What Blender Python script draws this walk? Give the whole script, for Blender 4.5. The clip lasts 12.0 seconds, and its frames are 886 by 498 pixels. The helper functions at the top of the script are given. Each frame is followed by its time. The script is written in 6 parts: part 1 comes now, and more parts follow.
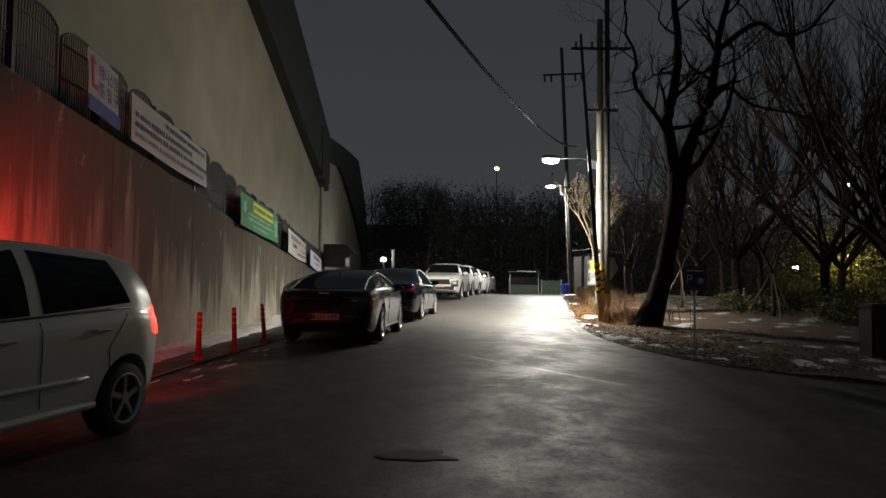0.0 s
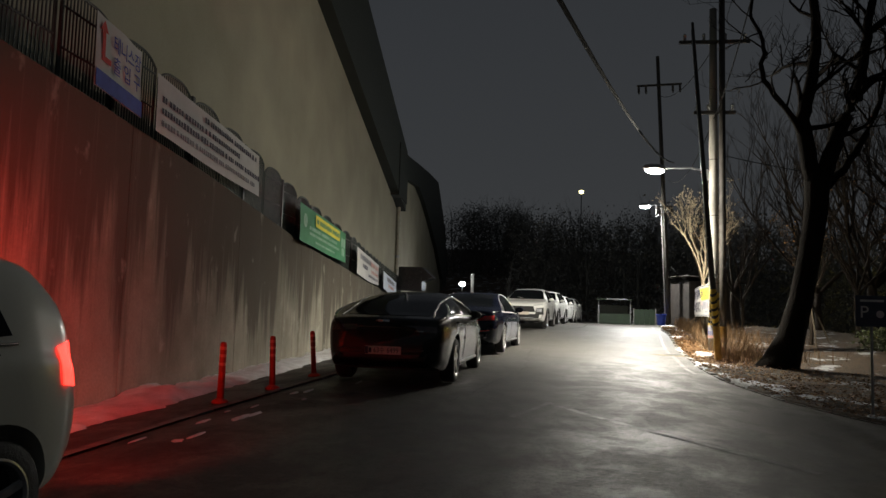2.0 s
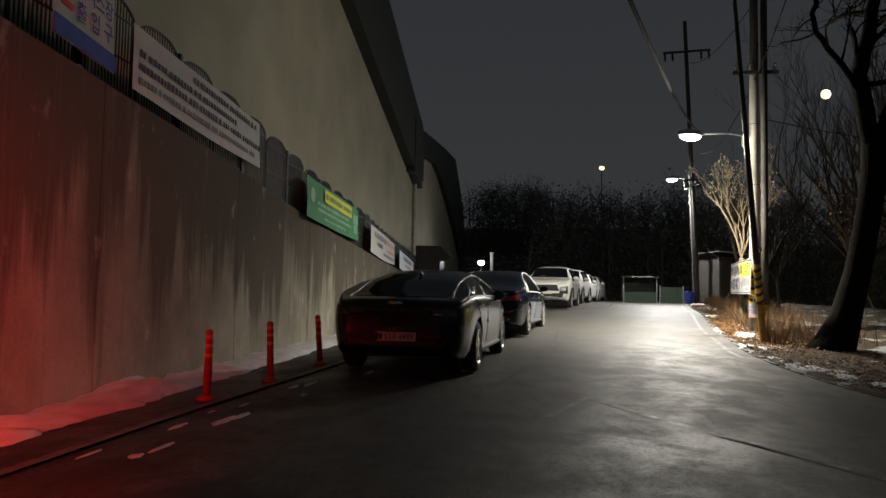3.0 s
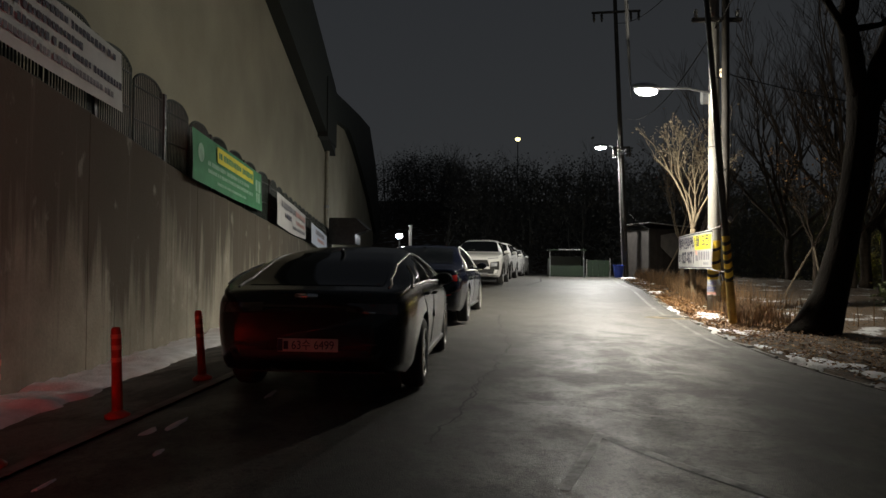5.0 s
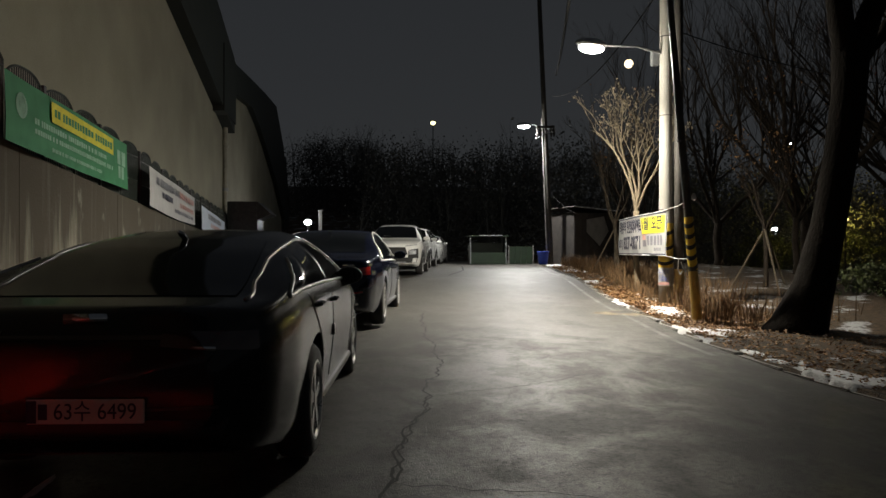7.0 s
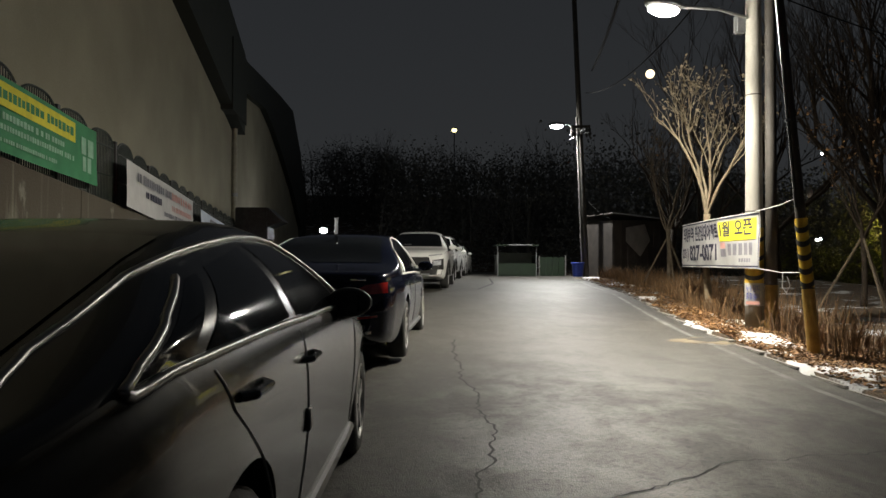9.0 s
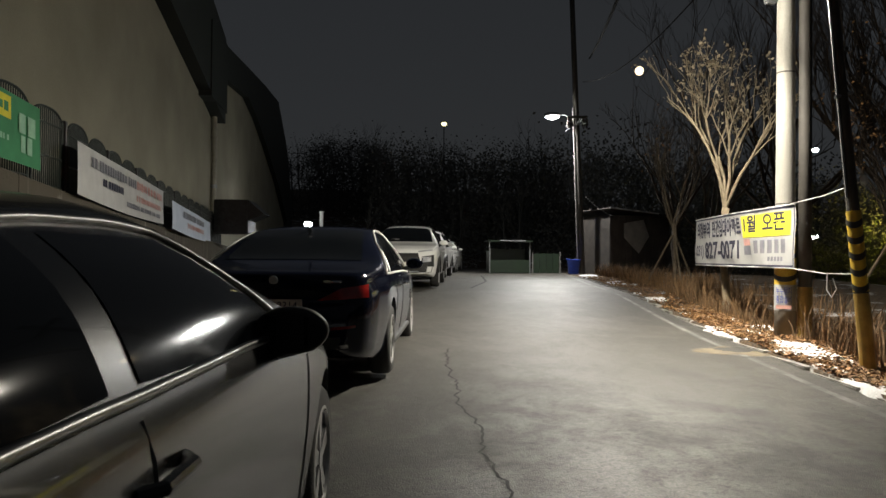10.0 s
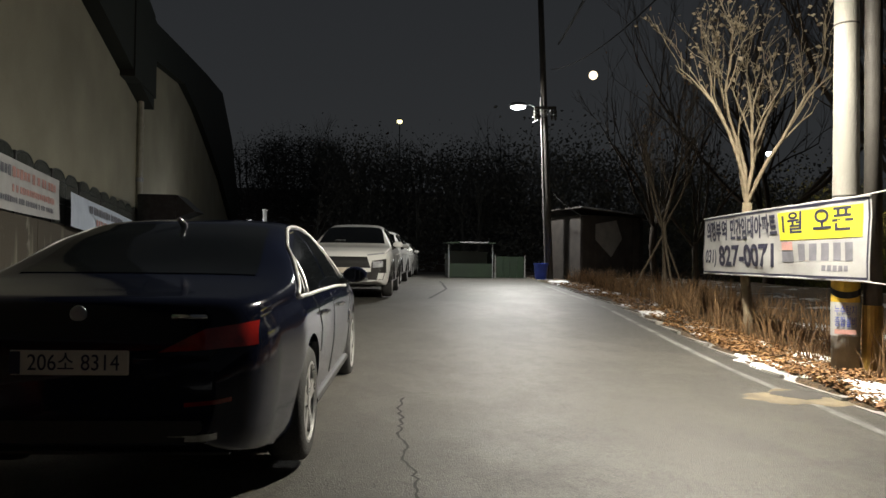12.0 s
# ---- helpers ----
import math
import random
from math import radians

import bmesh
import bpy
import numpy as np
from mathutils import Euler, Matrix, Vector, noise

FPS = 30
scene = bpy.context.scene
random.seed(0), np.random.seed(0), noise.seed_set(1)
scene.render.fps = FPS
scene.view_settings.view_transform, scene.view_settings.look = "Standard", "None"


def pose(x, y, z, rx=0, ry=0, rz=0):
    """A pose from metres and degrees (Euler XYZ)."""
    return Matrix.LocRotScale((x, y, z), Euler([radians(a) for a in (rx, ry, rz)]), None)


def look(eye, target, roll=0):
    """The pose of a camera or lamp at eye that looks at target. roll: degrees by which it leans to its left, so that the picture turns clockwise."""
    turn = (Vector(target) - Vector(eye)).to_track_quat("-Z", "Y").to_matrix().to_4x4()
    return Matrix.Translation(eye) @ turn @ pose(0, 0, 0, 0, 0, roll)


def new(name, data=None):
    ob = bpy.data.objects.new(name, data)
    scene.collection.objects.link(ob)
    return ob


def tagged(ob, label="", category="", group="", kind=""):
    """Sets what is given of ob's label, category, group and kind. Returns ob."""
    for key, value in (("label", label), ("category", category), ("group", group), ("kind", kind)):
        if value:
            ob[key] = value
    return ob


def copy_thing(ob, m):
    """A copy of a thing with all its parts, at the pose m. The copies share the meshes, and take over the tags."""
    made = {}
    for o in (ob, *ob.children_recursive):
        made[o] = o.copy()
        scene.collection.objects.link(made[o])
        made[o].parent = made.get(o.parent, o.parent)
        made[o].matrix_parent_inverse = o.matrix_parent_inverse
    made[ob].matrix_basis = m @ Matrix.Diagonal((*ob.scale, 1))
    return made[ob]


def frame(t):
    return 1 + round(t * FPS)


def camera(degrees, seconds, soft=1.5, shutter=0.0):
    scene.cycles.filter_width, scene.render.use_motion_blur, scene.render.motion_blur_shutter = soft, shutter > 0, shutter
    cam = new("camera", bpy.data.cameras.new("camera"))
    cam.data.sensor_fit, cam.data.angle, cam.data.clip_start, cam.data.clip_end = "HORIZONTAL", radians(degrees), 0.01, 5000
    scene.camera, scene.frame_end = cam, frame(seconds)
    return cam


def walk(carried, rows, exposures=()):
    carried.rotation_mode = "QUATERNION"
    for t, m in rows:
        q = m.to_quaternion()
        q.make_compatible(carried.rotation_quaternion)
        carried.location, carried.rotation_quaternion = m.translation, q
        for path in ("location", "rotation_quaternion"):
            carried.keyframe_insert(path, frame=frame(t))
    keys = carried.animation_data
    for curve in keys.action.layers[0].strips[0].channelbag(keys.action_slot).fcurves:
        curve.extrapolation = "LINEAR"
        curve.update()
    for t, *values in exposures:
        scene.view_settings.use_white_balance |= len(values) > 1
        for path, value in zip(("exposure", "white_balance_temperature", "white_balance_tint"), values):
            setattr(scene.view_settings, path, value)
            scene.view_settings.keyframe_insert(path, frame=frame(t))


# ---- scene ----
# ---------------------------------------------------------------- camera
cam = camera(63.5, 12.0)
PATH = [
    (0.0, (0.365, -0.473, 1.182), (0.325, 1.344, 1.274), 0.60),
    (0.5, (0.369, 0.173, 1.160), (0.185, 1.981, 1.256), 0.70),
    (1.0, (0.359, 0.785, 1.179), (0.125, 2.587, 1.291), 1.20),
    (1.5, (0.308, 1.486, 1.213), (0.099, 3.289, 1.352), 1.70),
    (2.0, (0.172, 2.165, 1.198), (-0.072, 3.963, 1.352), 1.70),
    (2.5, (0.084, 2.794, 1.181), (-0.210, 4.586, 1.310), 1.30),
    (4.5, (-0.492, 5.447, 1.308), (-0.656, 7.259, 1.367), 0.50),
    (5.0, (-0.631, 6.101, 1.304), (-0.698, 7.921, 1.341), 0.50),
    (5.5, (-0.645, 6.774, 1.316), (-0.591, 8.594, 1.322), 0.30),
    (6.0, (-0.670, 7.451, 1.314), (-0.545, 9.267, 1.314), 0.30),
    (6.5, (-0.630, 8.077, 1.323), (-0.464, 9.890, 1.324), 0.20),
    (7.0, (-0.654, 8.762, 1.326), (-0.504, 10.576, 1.331), 0.00),
    (9.0, (-0.683, 11.370, 1.321), (-0.582, 13.187, 1.353), 0.20),
    (9.5, (-0.673, 12.023, 1.336), (-0.555, 13.839, 1.357), 0.40),
    (10.0, (-0.651, 12.723, 1.342), (-0.521, 14.537, 1.363), 0.50),
    (10.5, (-0.627, 13.353, 1.355), (-0.459, 15.165, 1.362), 0.60),
    (11.0, (-0.571, 14.087, 1.382), (-0.378, 15.897, 1.369), 0.60),
    (11.5, (-0.537, 14.708, 1.387), (-0.313, 16.514, 1.385), 0.80),
    (12.0, (-0.436, 15.389, 1.405), (-0.193, 17.192, 1.431), 0.70),
]
EXPOSURES = [(0.0, 0.9), (2.5, 0.7), (4.5, 0.35), (7.0, 0.2), (9.0, 0.14), (12.0, 0.15)]
walk(cam, [(t, look(e, g, r)) for t, e, g, r in PATH], EXPOSURES)

# ---------------------------------------------------------------- world and lamps
world = bpy.data.worlds.new("night_sky")
world.use_nodes = True
scene.world = world
wn, wl = world.node_tree.nodes, world.node_tree.links
bg = wn["Background"]
tc = wn.new("ShaderNodeTexCoord")
sep = wn.new("ShaderNodeSeparateXYZ")
ramp = wn.new("ShaderNodeValToRGB")
wl.new(tc.outputs["Generated"], sep.inputs[0])
wl.new(sep.outputs["Z"], ramp.inputs[0])
wl.new(ramp.outputs[0], bg.inputs[0])
ramp.color_ramp.elements[0].position = 0.0
ramp.color_ramp.elements[0].color = (0.0185, 0.0195, 0.0205, 1)
ramp.color_ramp.elements[1].position = 0.6
ramp.color_ramp.elements[1].color = (0.0108, 0.0120, 0.0140, 1)
bg.inputs[1].default_value = 1.35


def lamp(name, kind, energy, colour, m, size=0.2, spot=150, blend=0.6):
    d = bpy.data.lights.new(name, kind)
    d.energy, d.color = energy, colour
    if kind == "SPOT":
        d.spot_size, d.spot_blend, d.shadow_soft_size = radians(spot), blend, size
    elif kind == "AREA":
        d.shape, d.size = "DISK", size
    else:
        d.shadow_soft_size = size
    ob = new(name, d)
    ob.matrix_world = m
    return ob


LAMP1 = (3.22, 21.9, 5.07)
LAMP2 = (5.59, 40.4, 6.9)
for at, down, power, side_power, colour in ((LAMP1, (2.2, 23.0, 0), 3300, 370, (1.0, 0.93, 0.79)), (LAMP2, (4.4, 38.6, 0), 3100, 400, (1.0, 0.98, 0.92))):
    low = (at[0], at[1], at[2] - 0.22)
    lamp("street_light_bulb", "SPOT", power, colour, look(low, down), 0.12, 160, 1.0)
    lamp("street_light_bulb", "POINT", side_power, colour, Matrix.Translation(low), 0.15)

# ---------------------------------------------------------------- materials


def nodes_of(name):
    m = bpy.data.materials.new(name)
    m.use_nodes = True
    n, l = m.node_tree.nodes, m.node_tree.links
    return m, n, l, n["Principled BSDF"]


def mat(name, c1, c2=None, rough=0.6, scale=6.0, bump=0.0, fine=60.0, metal=0.0, coat=0.0, stretch=(1, 1, 1), spread=0.08, spec=0.5, vary=0.0):
    """Two-scale noise between two colours, with roughness spread and fine relief."""
    m, n, l, p = nodes_of(name)
    c2 = c2 or tuple(min(1, 0.7 * v) for v in c1)
    geo = n.new("ShaderNodeNewGeometry")
    mp = n.new("ShaderNodeMapping")
    mp.inputs["Scale"].default_value = stretch
    l.new(geo.outputs["Position"], mp.inputs[0])
    big, small = n.new("ShaderNodeTexNoise"), n.new("ShaderNodeTexNoise")
    for t, s, d in ((big, scale, 4), (small, fine, 3)):
        t.inputs["Scale"].default_value, t.inputs["Detail"].default_value = s, d
        l.new(mp.outputs[0], t.inputs["Vector"])
    mixv = n.new("ShaderNodeMath")
    mixv.operation = "MULTIPLY_ADD"
    mixv.inputs[1].default_value = 0.35
    l.new(small.outputs[0], mixv.inputs[0])
    l.new(big.outputs[0], mixv.inputs[2])
    rr = n.new("ShaderNodeValToRGB")
    rr.color_ramp.elements[0].position, rr.color_ramp.elements[1].position = 0.45, 0.85
    rr.color_ramp.elements[0].color, rr.color_ramp.elements[1].color = (*c1, 1), (*c2, 1)
    l.new(mixv.outputs[0], rr.inputs[0])
    out = rr.outputs[0]
    if vary:
        oi = n.new("ShaderNodeObjectInfo")
        gi = n.new("ShaderNodeNewGeometry")
        ad = n.new("ShaderNodeMath")
        l.new(oi.outputs["Random"], ad.inputs[0])
        l.new(gi.outputs["Random Per Island"], ad.inputs[1])
        fr = n.new("ShaderNodeMath")
        fr.operation = "FRACT"
        l.new(ad.outputs[0], fr.inputs[0])
        mr = n.new("ShaderNodeMapRange")
        mr.inputs[3].default_value, mr.inputs[4].default_value = 1 - vary, 1 + vary
        l.new(fr.outputs[0], mr.inputs[0])
        hs = n.new("ShaderNodeHueSaturation")
        l.new(out, hs.inputs["Color"])
        l.new(mr.outputs[0], hs.inputs["Value"])
        out = hs.outputs[0]
    l.new(out, p.inputs["Base Color"])
    rm = n.new("ShaderNodeMapRange")
    rm.inputs[3].default_value, rm.inputs[4].default_value = max(0.02, rough - spread), min(1, rough + spread)
    l.new(big.outputs[0], rm.inputs[0])
    l.new(rm.outputs[0], p.inputs["Roughness"])
    p.inputs["Metallic"].default_value = metal
    p.inputs["Coat Weight"].default_value = coat
    p.inputs["Coat Roughness"].default_value = 0.04
    p.inputs["Specular IOR Level"].default_value = spec
    if bump:
        b = n.new("ShaderNodeBump")
        b.inputs["Strength"].default_value, b.inputs["Distance"].default_value = bump, 0.02
        l.new(small.outputs[0], b.inputs["Height"])
        l.new(b.outputs[0], p.inputs["Normal"])
    return m


def glow(name, colour, strength):
    m, n, l, p = nodes_of(name)
    p.inputs["Base Color"].default_value = (*colour, 1)
    p.inputs["Emission Color"].default_value = (*colour, 1)
    p.inputs["Emission Strength"].default_value = strength
    return m


def asphalt_material():
    """Old asphalt: patchy binder, polished and damp areas, pale stones in the grit."""
    m, n, l, p = nodes_of("asphalt")
    geo = n.new("ShaderNodeNewGeometry")
    def tex(scale, detail, rough=0.5, stretch=(1, 1, 1), warp=0.0):
        mp = n.new("ShaderNodeMapping")
        mp.inputs["Scale"].default_value = stretch
        l.new(geo.outputs["Position"], mp.inputs[0])
        t = n.new("ShaderNodeTexNoise")
        t.inputs["Scale"].default_value, t.inputs["Detail"].default_value, t.inputs["Roughness"].default_value, t.inputs["Distortion"].default_value = scale, detail, rough, warp
        l.new(mp.outputs[0], t.inputs["Vector"])
        return t.outputs[0]
    def span(src, a, b, c, d):
        r = n.new("ShaderNodeMapRange")
        for k, v in enumerate((a, b, c, d)):
            r.inputs[k + 1].default_value = v
        l.new(src, r.inputs[0])
        return r.outputs[0]
    def calc(op, a, b):
        q = n.new("ShaderNodeMath")
        q.operation = op
        for k, v in enumerate((a, b)):
            if isinstance(v, (int, float)):
                q.inputs[k].default_value = v
            else:
                l.new(v, q.inputs[k])
        return q.outputs[0]
    big, mid, small, grit = tex(0.42, 6, 0.62, (1, 0.7, 1), 0.6), tex(1.7, 8, 0.68, (1, 0.75, 1), 0.35), tex(9, 6, 0.7), tex(95, 2)
    stones = n.new("ShaderNodeTexVoronoi")
    stones.inputs["Scale"].default_value = 110
    l.new(geo.outputs["Position"], stones.inputs["Vector"])
    worn = span(calc("ADD", big, calc("MULTIPLY", mid, 0.9)), 0.84, 1.06, 0.0, 1.0)
    # the older, patchy surfacing gives way to a newer, plainer one along the road
    along = n.new("ShaderNodeSeparateXYZ")
    l.new(geo.outputs["Position"], along.inputs[0])
    newer = span(calc("ADD", along.outputs[1], calc("MULTIPLY", mid, 5.0)), 19.5, 23.0, 0.0, 0.72)
    worn = calc("ADD", calc("MULTIPLY", worn, calc("SUBTRACT", 1.0, newer)), calc("MULTIPLY", newer, 0.62))
    tone = calc("MULTIPLY", span(worn, 0, 1, 0.025, 0.072), calc("MULTIPLY", span(small, 0.3, 0.7, 0.75, 1.25), span(grit, 0.3, 0.7, 0.3, 1.7)))
    pits = calc("MULTIPLY", span(tex(24, 5, 0.65, (1, 1, 1), 0.4), 0.53, 0.6, 0.0, 0.75), calc("SUBTRACT", 1.0, newer))
    tone = calc("MULTIPLY", tone, calc("SUBTRACT", 1.0, pits))
    pale = calc("MULTIPLY", span(stones.outputs["Distance"], 0.1, 0.2, 1.0, 0.0), span(tex(31, 2), 0.5, 0.58, 0.0, 0.09))
    tone = calc("ADD", tone, pale)
    tint = n.new("ShaderNodeCombineColor")
    for k, f in enumerate((1.0, 0.94, 0.815)):
        l.new(calc("MULTIPLY", tone, f), tint.inputs[k])
    l.new(tint.outputs[0], p.inputs["Base Color"])
    l.new(calc("ADD", span(worn, 0, 1, 0.63, 0.45), span(small, 0.3, 0.7, -0.05, 0.07)), p.inputs["Roughness"])
    b = n.new("ShaderNodeBump")
    b.inputs["Strength"].default_value, b.inputs["Distance"].default_value = 0.4, 0.006
    l.new(stones.outputs["Distance"], b.inputs["Height"])
    b2 = n.new("ShaderNodeBump")
    b2.inputs["Strength"].default_value, b2.inputs["Distance"].default_value = 0.05, 0.02
    l.new(small, b2.inputs["Height"])
    l.new(b.outputs[0], b2.inputs["Normal"])
    l.new(b2.outputs[0], p.inputs["Normal"])
    p.inputs["Specular IOR Level"].default_value = 0.5
    return m


def concrete_wall_material():
    """Old retaining wall: grey-brown concrete, dark run-off stains from the top, pale lime patches."""
    m, n, l, p = nodes_of("stained_concrete")
    geo = n.new("ShaderNodeNewGeometry")
    def tex(scale, stretch, detail=5, rough=0.6):
        mp = n.new("ShaderNodeMapping")
        mp.inputs["Scale"].default_value = stretch
        l.new(geo.outputs["Position"], mp.inputs[0])
        t = n.new("ShaderNodeTexNoise")
        t.inputs["Scale"].default_value, t.inputs["Detail"].default_value, t.inputs["Roughness"].default_value = scale, detail, rough
        l.new(mp.outputs[0], t.inputs["Vector"])
        return t.outputs[0]
    def span(src, a, b, c, d):
        r = n.new("ShaderNodeMapRange")
        for k, v in enumerate((a, b, c, d)):
            r.inputs[k + 1].default_value = v
        l.new(src, r.inputs[0])
        return r.outputs[0]
    def layer(fac, under, colour, mode="MIX"):
        q = n.new("ShaderNodeMix")
        q.data_type, q.blend_type = "RGBA", mode
        l.new(fac, q.inputs["Factor"])
        l.new(under, q.inputs[6])
        q.inputs[7].default_value = (*colour, 1)
        return q.outputs[2]
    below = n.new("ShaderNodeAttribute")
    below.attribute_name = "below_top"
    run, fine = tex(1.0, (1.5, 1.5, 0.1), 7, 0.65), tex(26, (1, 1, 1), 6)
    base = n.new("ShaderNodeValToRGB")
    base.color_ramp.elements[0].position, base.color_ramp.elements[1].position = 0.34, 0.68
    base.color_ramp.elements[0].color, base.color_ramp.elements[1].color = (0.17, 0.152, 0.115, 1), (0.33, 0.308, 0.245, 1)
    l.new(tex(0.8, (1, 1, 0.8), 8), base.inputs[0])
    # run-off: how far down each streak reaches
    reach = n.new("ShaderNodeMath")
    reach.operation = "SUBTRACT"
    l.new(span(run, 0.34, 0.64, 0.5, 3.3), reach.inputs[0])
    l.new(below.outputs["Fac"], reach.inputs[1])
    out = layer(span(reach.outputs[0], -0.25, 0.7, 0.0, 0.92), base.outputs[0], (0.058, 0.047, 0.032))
    # lime patches and thin pale runs
    out = layer(span(tex(2.6, (1, 1, 0.55), 4), 0.63, 0.7, 0.0, 0.42), out, (0.42, 0.40, 0.34))
    out = layer(span(tex(1.0, (5.5, 5.5, 0.16), 5), 0.6, 0.7, 0.0, 0.22), out, (0.36, 0.34, 0.28))
    out = layer(span(tex(1.0, (4.0, 4.0, 0.2), 6), 0.58, 0.7, 0.0, 0.5), out, (0.075, 0.063, 0.045))
    out = layer(span(fine, 0.3, 0.7, 0.0, 0.3), out, (0.09, 0.08, 0.06))
    l.new(out, p.inputs["Base Color"])
    p.inputs["Roughness"].default_value = 0.9
    b = n.new("ShaderNodeBump")
    b.inputs["Strength"].default_value, b.inputs["Distance"].default_value = 0.4, 0.02
    l.new(fine, b.inputs["Height"])
    l.new(b.outputs[0], p.inputs["Normal"])
    return m


def ground_material():
    """Winter soil and leaf litter with thin crusts of snow."""
    m, n, l, p = nodes_of("winter_soil")
    geo = n.new("ShaderNodeNewGeometry")
    def tex(scale, detail):
        t = n.new("ShaderNodeTexNoise")
        t.inputs["Scale"].default_value, t.inputs["Detail"].default_value = scale, detail
        l.new(geo.outputs["Position"], t.inputs["Vector"])
        return t
    a, b_, c = tex(1.3, 6), tex(14, 4), tex(60, 3)
    r = n.new("ShaderNodeValToRGB")
    r.color_ramp.elements[0].color, r.color_ramp.elements[1].color = (0.03, 0.02, 0.011, 1), (0.1, 0.062, 0.03, 1)
    r.color_ramp.elements[0].position, r.color_ramp.elements[1].position = 0.35, 0.7
    l.new(b_.outputs[0], r.inputs[0])
    s = n.new("ShaderNodeValToRGB")
    s.color_ramp.elements[0].position, s.color_ramp.elements[1].position = 0.71, 0.77
    s.color_ramp.elements[0].color, s.color_ramp.elements[1].color = (0, 0, 0, 1), (1, 1, 1, 1)
    add = n.new("ShaderNodeMath")
    add.operation = "MULTIPLY_ADD"
    add.inputs[1].default_value = 0.25
    l.new(b_.outputs[0], add.inputs[0]); l.new(a.outputs[0], add.inputs[2])
    l.new(add.outputs[0], s.inputs[0])
    mx = n.new("ShaderNodeMix")
    mx.data_type = "RGBA"
    l.new(s.outputs[0], mx.inputs["Factor"])
    l.new(r.outputs[0], mx.inputs[6])
    mx.inputs[7].default_value = (0.4, 0.41, 0.42, 1)
    l.new(mx.outputs[2], p.inputs["Base Color"])
    p.inputs["Roughness"].default_value = 0.9
    bm_ = n.new("ShaderNodeBump")
    bm_.inputs["Strength"].default_value, bm_.inputs["Distance"].default_value = 0.8, 0.03
    l.new(c.outputs[0], bm_.inputs["Height"])
    l.new(bm_.outputs[0], p.inputs["Normal"])
    return m


ASPHALT = asphalt_material()
WALL = concrete_wall_material()
SOIL = ground_material()
KERB = mat("kerb_concrete", (0.26, 0.25, 0.23), (0.14, 0.135, 0.12), 0.85, 5, 0.3)
SNOW = mat("old_snow", (0.74, 0.75, 0.77), (0.52, 0.52, 0.52), 0.8, 4, 0.6, 40)
CREAM = mat("cream_render", (0.39, 0.365, 0.275), (0.3, 0.28, 0.21), 0.85, 0.5, 0.1, 30)
ROOFDARK = mat("dark_green_roofing", (0.012, 0.017, 0.014), (0.02, 0.026, 0.022), 0.7, 2, 0.1)
DARKMETAL = mat("dark_metal", (0.03, 0.032, 0.032), (0.015, 0.015, 0.015), 0.5, 8, 0.1, metal=0.4)
FENCE = mat("fence_green_paint", (0.03, 0.042, 0.036), (0.018, 0.024, 0.02), 0.5, 10)
STEEL = mat("galvanised_steel", (0.42, 0.43, 0.44), (0.28, 0.29, 0.3), 0.4, 9, 0.05, metal=0.8)
PIPE = mat("downpipe_paint", (0.42, 0.39, 0.3), (0.3, 0.28, 0.22), 0.4, 5)
POLECON = mat("pole_concrete", (0.27, 0.26, 0.23), (0.18, 0.172, 0.152), 0.8, 3, 0.25, 70, stretch=(1, 1, 0.3))
POLEDARK = mat("weathered_dark_pole", (0.045, 0.04, 0.034), (0.027, 0.024, 0.02), 0.7, 5, 0.2)
YELLOW = mat("yellow_band", (0.62, 0.42, 0.03), (0.42, 0.27, 0.03), 0.5, 8)
BLACK = mat("black_paint", (0.012, 0.012, 0.012), (0.02, 0.02, 0.02), 0.5, 8)
CABLE = mat("cable_sheath", (0.006, 0.006, 0.006), (0.009, 0.009, 0.009), 0.9, 8, spec=0.1)
ORANGE = mat("orange_plastic", (0.5, 0.07, 0.03), (0.32, 0.045, 0.02), 0.45, 12)
REFLECT = mat("reflective_band", (0.72, 0.3, 0.2), (0.6, 0.2, 0.12), 0.3, 12)
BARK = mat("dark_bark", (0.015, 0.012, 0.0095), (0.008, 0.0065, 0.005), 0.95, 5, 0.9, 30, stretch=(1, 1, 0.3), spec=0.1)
BARKPALE = mat("pale_bark", (0.26, 0.215, 0.145), (0.16, 0.125, 0.08), 0.8, 9, 0.4, 60)
TWIGPALE = mat("pale_twigs", (0.16, 0.13, 0.095), (0.09, 0.072, 0.052), 0.85, 8, spec=0.2)
SLEEVE = mat("dull_yellow_steel", (0.45, 0.29, 0.07), (0.3, 0.19, 0.05), 0.38, 8, 0.05, metal=0.3)
TWIG = mat("grey_twigs", (0.05, 0.038, 0.028), (0.027, 0.021, 0.016), 0.9, 8, spec=0.2)
FARTWIG = mat("far_woodland", (0.08, 0.08, 0.074), (0.04, 0.042, 0.04), 0.95, 0.6)
LEAFDRY = mat("dry_leaves", (0.29, 0.16, 0.058), (0.14, 0.071, 0.028), 0.7, 30, vary=0.5)
GRASSDRY = mat("dry_grass", (0.19, 0.11, 0.046), (0.09, 0.05, 0.022), 0.8, 20, vary=0.4)
LEAFGREEN = mat("evergreen_leaves", (0.075, 0.085, 0.022), (0.035, 0.05, 0.015), 0.6, 20, vary=0.4)
PAINTWHITE = mat("worn_road_paint", (0.5, 0.5, 0.48), (0.16, 0.16, 0.15), 0.58, 4, 0.0, 30)
EDGEPAINT = mat("faded_edge_paint", (0.2, 0.2, 0.19), (0.06, 0.06, 0.058), 0.6, 3, 0.0, 30)
